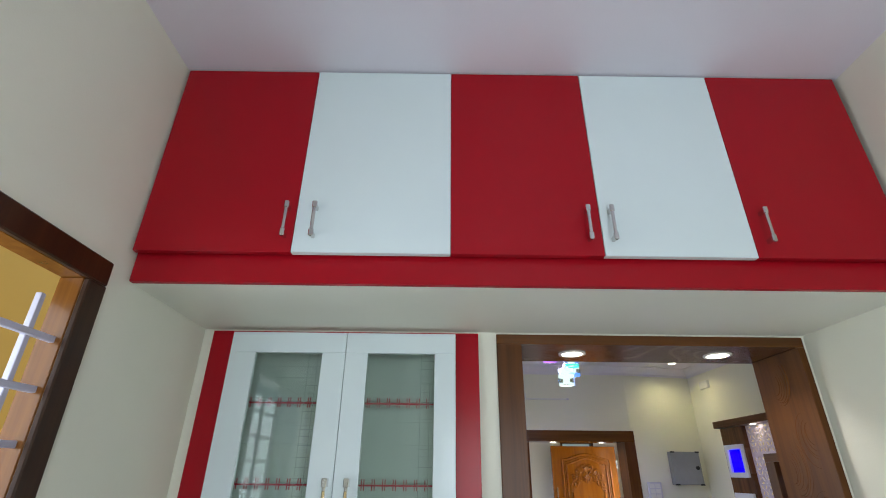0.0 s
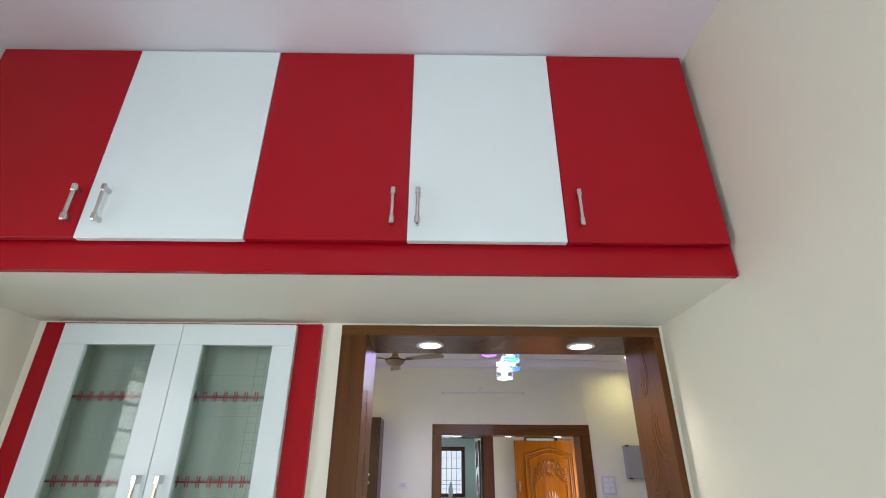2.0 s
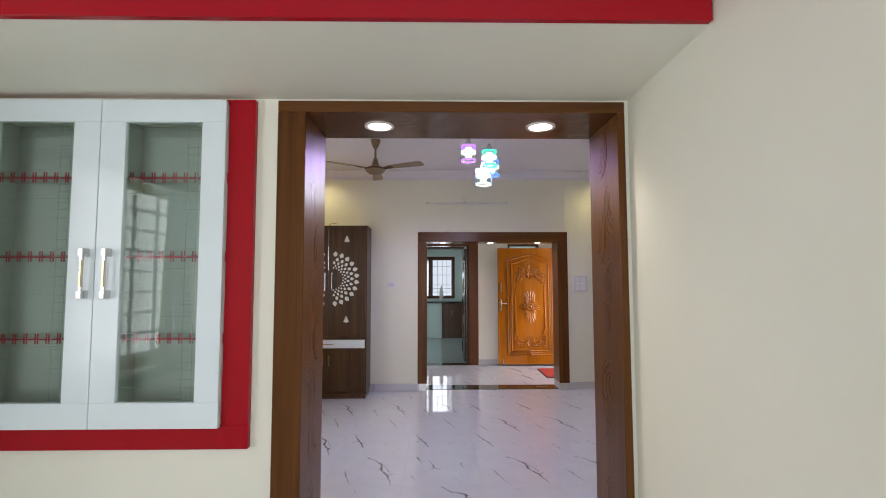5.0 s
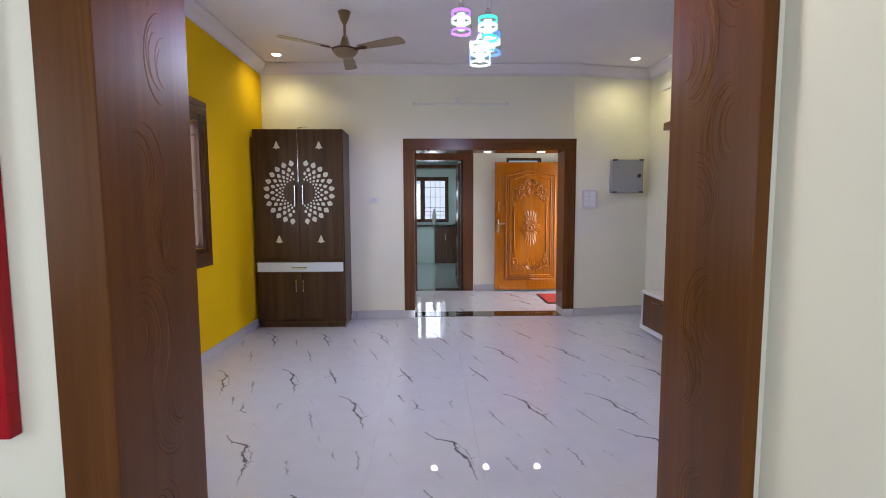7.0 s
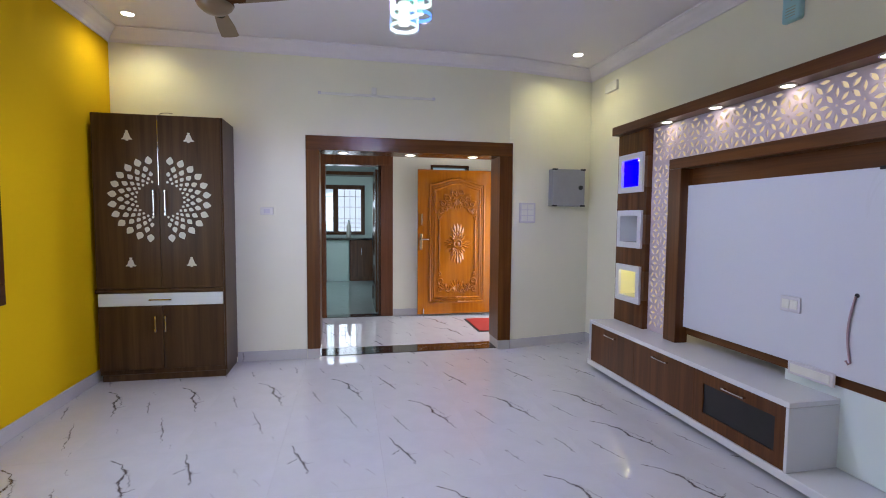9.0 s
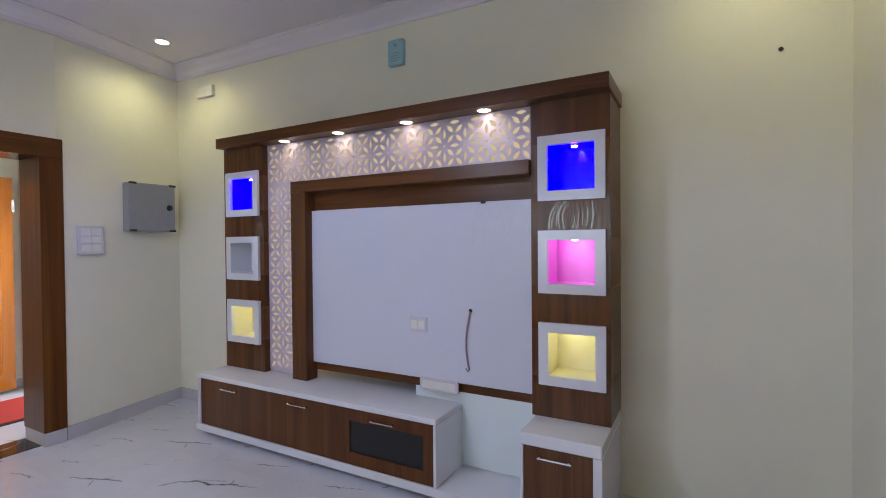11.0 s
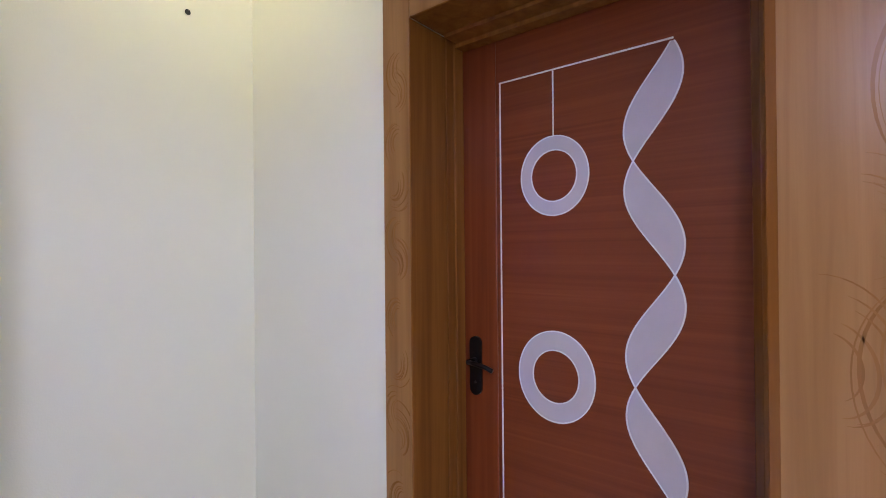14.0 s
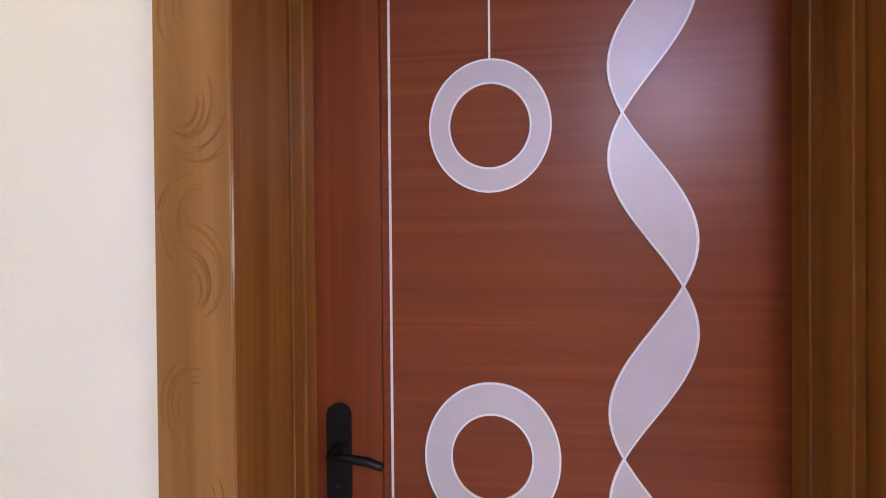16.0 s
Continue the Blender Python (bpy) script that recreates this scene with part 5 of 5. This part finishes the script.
c = thing("wall_camera", (LL, 5.41, 2.76), "small white bullet camera high on the yellow wall", "camera")
part("base", turned([(0.030, 0.0), (0.030, 0.012), (0.014, 0.016), (0.012, 0.045)], (LL, 5.41, 2.76), axis="x", seg=20), "white_plastic", c)
part("body", tube([(LL + 0.045, 5.375, 2.765), (LL + 0.052, 5.40, 2.757), (LL + 0.075, 5.455, 2.738)], 0.030, seg=18), "white_plastic", c, smooth=False)
part("lens", tube([(LL + 0.0752, 5.4555, 2.7378), (LL + 0.0765, 5.4588, 2.7367)], 0.019, seg=16), "black_plastic", c, "dark camera lens")


# ---- hall: carved teak door, mat, ventilator ----
def spiral(cx, cz, r, turns, start, hand):
    n = int(14 * turns)
    return [(cx + hand * r * (1 - 0.85 * i / n) * math.cos(start + 2 * math.pi * turns * i / n), cz + r * (1 - 0.85 * i / n) * math.sin(start + 2 * math.pi * turns * i / n)) for i in range(n + 1)]


def teak_door():
    d = thing("teak_door", (3.1, 9.6, 0.0), "open polished teak entrance door with carved floral panel", "door")
    yf = 9.600
    x0, x1, z0, z1 = 2.572, 3.680, 0.035, 2.142
    part("leaf", box(x0, x1, yf, yf + 0.045, z0, z1, 0.004, None, 2), "teak", d)
    put = lambda u, v, t: (u, yf - t, v)
    cx = (2.752 + 3.562) / 2

    def arch(off):
        a, b, low, top = 2.752 + off, 3.562 - off, 0.212 + off, 1.93 - off
        pts = [(a, low), (b, low), (b, top)]
        for i in range(1, 20):
            s = i / 20
            x = b + (a - b) * s
            pts.append((x, top + 0.085 * (0.5 - 0.5 * math.cos(2 * math.pi * s))))
        return pts + [(a, top)]

    for off, r in ((0.0, 0.016), (0.036, 0.007), (0.066, 0.013)):
        ring = arch(off)
        part("moulding", tube([(u, yf - 0.004, v) for u, v in ring + ring[:2]], r, seg=10), "teak", d, "raised arched moulding", smooth=True)
    bm = bmesh.new()

    def scroll(du, cz, r, turns, start, th=0.015):
        """A curl on each side of the middle line."""
        for h in (-1, 1):
            tube([(u, yf - 0.008, v) for u, v in spiral(cx + h * du, cz, r, turns, start, h)], th, bm, 7, lambda s: 1.0 - 0.55 * s)

    for du, cz, r, turns, start, th in ((0.050, 1.815, 0.042, 1.4, -0.6, 0.014), (0.085, 1.735, 0.036, 1.3, 2.4, 0.013), (0.160, 1.725, 0.055, 1.4, 0.9, 0.016),
                                        (0.120, 1.640, 0.040, 1.3, -2.2, 0.014), (0.225, 1.650, 0.050, 1.4, 0.6, 0.016), (0.195, 1.570, 0.038, 1.3, 2.6, 0.013),
                                        (0.258, 1.545, 0.042, 1.5, 1.6, 0.014), (0.262, 1.455, 0.030, 1.3, -1.4, 0.011), (0.045, 1.640, 0.028, 1.2, 0.5, 0.011),
                                        (0.262, 0.620, 0.030, 1.3, 1.4, 0.011), (0.245, 0.520, 0.050, 1.4, -1.2, 0.015), (0.200, 0.425, 0.040, 1.3, 2.0, 0.013),
                                        (0.265, 0.390, 0.045, 1.4, 1.2, 0.014), (0.135, 0.390, 0.040, 1.4, 2.6, 0.014), (0.070, 0.375, 0.036, 1.3, 0.4, 0.013)):
        scroll(du, cz, r, turns, start, th)
    for h in (-1, 1):
        tube([(cx + h * 0.268, yf - 0.004, 0.66), (cx + h * 0.268, yf - 0.004, 1.43)], 0.013, bm, 8)
    part("scroll_carving", bm, "teak", d, "carved scrolls", smooth=True)
    bm = bmesh.new()

    def leaf_fan(u0, v0, a0, a1, n, length, wide, high=0.026):
        """Ribbed leaves spread round a root."""
        for k in range(n):
            a = a0 + (a1 - a0) * k / max(n - 1, 1)
            ln = length * (0.78 + 0.22 * math.sin(math.pi * (k + 0.5) / n))
            pl = petal(u0 + ln * 0.5 * math.cos(a), v0 + ln * 0.5 * math.sin(a), a, ln, wide, 6, 0.8)
            one = bmesh.new()
            vs = [one.verts.new((p[0], yf - 0.001, p[1])) for p in pl]
            top = one.verts.new((u0 + ln * 0.62 * math.cos(a), yf - high, v0 + ln * 0.62 * math.sin(a)))
            for i in range(len(vs)):
                one.faces.new((vs[i], vs[(i + 1) % len(vs)], top))
            bmesh.ops.recalc_face_normals(one, faces=one.faces[:])
            join(bm, one)

    up, down = math.pi / 2, -math.pi / 2
    for v0, mid, length in ((1.10, up, 0.30), (1.04, down, 0.30)):
        leaf_fan(cx, v0, mid - 0.42, mid + 0.42, 5, length * 0.95, 0.092, 0.018)
        leaf_fan(cx, v0, mid - 0.95, mid + 0.95, 7, length * 0.62, 0.075, 0.023)
    for side in (0.0, math.pi):
        leaf_fan(cx, 1.07, side - 0.35, side + 0.35, 4, 0.215, 0.050)
        leaf_fan(cx, 1.07, side - 0.7, side + 0.7, 5, 0.15, 0.045, 0.032)
    leaf_fan(cx, 0.36, up - 0.8, up + 0.8, 7, 0.20, 0.050)
    leaf_fan(cx, 1.72, down - 0.6, down + 0.6, 5, 0.17, 0.045)
    leaf_fan(cx, 1.76, up - 0.9, up + 0.9, 5, 0.11, 0.040)
    for h in (-1, 1):
        for k in range(6):
            leaf_fan(cx + h * (0.07 + 0.034 * k), 1.70 - 0.006 * k * k, up + h * (0.6 + 0.25 * k), up + h * (1.5 + 0.25 * k), 3, 0.075, 0.028, 0.022)
        for k in range(4):
            leaf_fan(cx + h * (0.25 - 0.045 * k), 0.46 - 0.02 * k, up + h * (0.2 * k - 1.2), up + h * (0.2 * k + 0.4), 3, 0.075, 0.030, 0.022)
    part("leaf_carving", bm, "teak", d, "carved leaf fans")
    part("rosette", turned([(0.066, 0.0), (0.070, -0.034), (0.056, -0.042), (0.044, -0.030), (0.030, -0.030), (0.022, -0.042), (0.004, -0.046)], (cx, yf, 1.07), axis="y", seg=28), "teak", d, "round carved boss", smooth=True)
    hp = part("handle_plate", box(2.598, 2.638, yf - 0.010, yf, 0.985, 1.215, 0.004, None, 2), "gold", d, "brass handle plate")
    part("lever", tube([(2.618, yf - 0.010, 1.135), (2.618, yf - 0.05, 1.135), (2.70, yf - 0.05, 1.135), (2.73, yf - 0.046, 1.128)], 0.008), "chrome", hp, smooth=True)
    part("pull", box(2.622, 2.640, yf - 0.03, yf, 1.34, 1.50, 0.004), "gold", d, "upright brass pull")
    part("tower_bolt", tube([(2.66, yf - 0.012, 0.0), (2.66, yf - 0.012, 0.12)], 0.008), "chrome", d, "steel floor bolt")
    part("hinge", box(3.668, 3.690, yf - 0.006, yf + 0.02, 1.80, 1.92), "chrome", d)


teak_door()
mat = thing("door_mat", (3.5, 8.95, 0.0), "red door mat with a dark rubber edge", "mat")
part("backing", box(3.20, 3.76, 8.55, 9.33, 0.0, 0.008, 0.003), "dark_rubber", mat, "dark rubber edge")
part("mat_face", box(3.225, 3.735, 8.575, 9.305, 0.008, 0.016, 0.003, None, 2), "red_mat", mat, "red woven pile")
v = thing("ventilator", (3.07, HY, 2.2), "small dark framed ventilator above the teak door", "window", kind="structure")
bm = bmesh.new()
for q in ((2.78, 3.36, 2.085, 2.115), (2.78, 3.36, 2.190, 2.225), (2.78, 2.815, 2.115, 2.190), (3.325, 3.36, 2.115, 2.190)):
    box(q[0], q[1], HY - 0.015, HY + 0.12, q[2], q[3], 0.002, bm)
part("frame", bm, "umber_frame", v)
part("pane", box(2.815, 3.325, 9.86, 9.864, 2.115, 2.190), "frosted_glass", v, "bright frosted pane").visible_shadow = False


# ---- kitchen seen through the doorway ----
def kitchen():
    solid("kitchen_counter", box(0.0, 2.24, 13.70, 14.35, 0.94, 0.98, 0.004), "black_granite", "polished dark granite kitchen counter", "counter")
    for x0, x1, m in ((1.62, 2.23, "umber_frame"),):
        c = thing("base_cabinet", ((x0 + x1) / 2, 14.0, 0.0), "dark brown kitchen base cabinet under the counter", "cabinet")
        part("body", box(x0, x1, 13.78, 14.34, 0.0, 0.938), m, c)
        n = 2
        for i in range(n):
            a, b = x0 + (x1 - x0) * i / n + 0.003, x0 + (x1 - x0) * (i + 1) / n - 0.003
            d = part("door", box(a, b, 13.76, 13.778, 0.10, 0.93, 0.002), m, c)
            part("handle", box(b - 0.05, b - 0.038, 13.735, 13.76, 0.6, 0.75, 0.002), "chrome", d)
    solid("counter_wall", box(0.0, 1.60, 13.80, 13.86, 0.0, 0.938), "kitchen_paint", "tiled panel wall below the counter", "wall", kind="structure")
    solid("kitchen_shelf", box(0.0, 2.24, 13.90, 14.35, 2.42, 2.50, 0.003), "umber_frame", "dark edged loft shelf over the kitchen window", "shelf")
    b = thing("water_bottle", (1.60, 14.20, 0.98), "clear plastic bottle standing on the counter", "bottle")
    part("body", turned([(0.05, 0.0), (0.055, 0.02), (0.055, 0.26), (0.03, 0.33), (0.018, 0.35), (0.018, 0.38)], (1.60, 14.20, 0.98)), "white_plastic", b, smooth=True)
    part("cap", turned([(0.02, 0.381), (0.02, 0.405)], (1.60, 14.20, 0.98), seg=16), "aqua_plastic", b)


kitchen()

# ---- floor tiles ----
TILE, JOINT = 0.610, 0.0005
tile_mesh = {}


def tile_data(kind, sx, sy):
    key = (kind, round(sx, 3), round(sy, 3))
    if key not in tile_mesh:
        bm = box(-sx / 2, sx / 2, -sy / 2, sy / 2, -0.012, 0.0)
        me = bpy.data.meshes.new("tile")
        bm.to_mesh(me)
        bm.free()
        me.materials.append(MATS[kind])
        tile_mesh[key] = me
    return tile_mesh[key]


def tiled_floor(name, label, x0, x1, y0, y1, pick, ox=0.56, oy=5.285):
    f = thing(name, ((x0 + x1) / 2, (y0 + y1) / 2, 0.0), label, "floor", kind="structure")
    i0, i1 = math.floor((x0 - ox) / TILE), math.ceil((x1 - ox) / TILE)
    j0, j1 = math.floor((y0 - oy) / TILE), math.ceil((y1 - oy) / TILE)
    for j in range(j0, j1):
        for i in range(i0, i1):
            a, b = max(x0, ox + i * TILE), min(x1, ox + (i + 1) * TILE)
            c, d = max(y0, oy + j * TILE), min(y1, oy + (j + 1) * TILE)
            if b - a < 0.01 or d - c < 0.01:
                continue
            ob = new("tile", tile_data(pick(i, j), b - a - JOINT, d - c - JOINT))
            ob.parent = f
            ob.location = Vector(((a + b) / 2, (c + d) / 2, 0.0)) - ORIGIN[f.name]


KINDS = ("tile_mid", "tile_small", "tile_fork", "tile_speck", "tile_thin", "tile_big")


def living_tile(i, j):
    if j == -2:
        return "tile_big" if i % 2 else "tile_speck"
    if j == -1:
        return "tile_mid" if i % 2 == 0 or i > 2 else "tile_small"
    if j == 0:
        return "tile_fork" if -1 < i < 3 else "tile_mid" if i != 3 else "tile_speck"
    if j == 1:
        return "tile_thin" if i < 2 else "tile_mid"
    if j == 2:
        return "tile_mid" if i < 2 else "tile_fork"
    return "tile_speck" if j == 3 else KINDS[(i * 5 + j * 2) % 6]


tiled_floor("floor_living", "polished white marble-look tiles with dark veins", LL, LR, PS, FB, living_tile)
tiled_floor("floor_small_room", "polished white marble-look tiles with dark veins", AL, AR, -1.40, PS, lambda i, j: KINDS[(i + 3 * j) % 6])
tiled_floor("floor_hall", "polished cream marble-look hall tiles", 0.70, 3.95, FB, HY, lambda i, j: KINDS[(i * 2 + j) % 6])
tiled_floor("floor_kitchen", "glossy grey-green kitchen floor tiles", 0.0, 2.24, HY, 14.35, lambda i, j: "kitchen_tile")
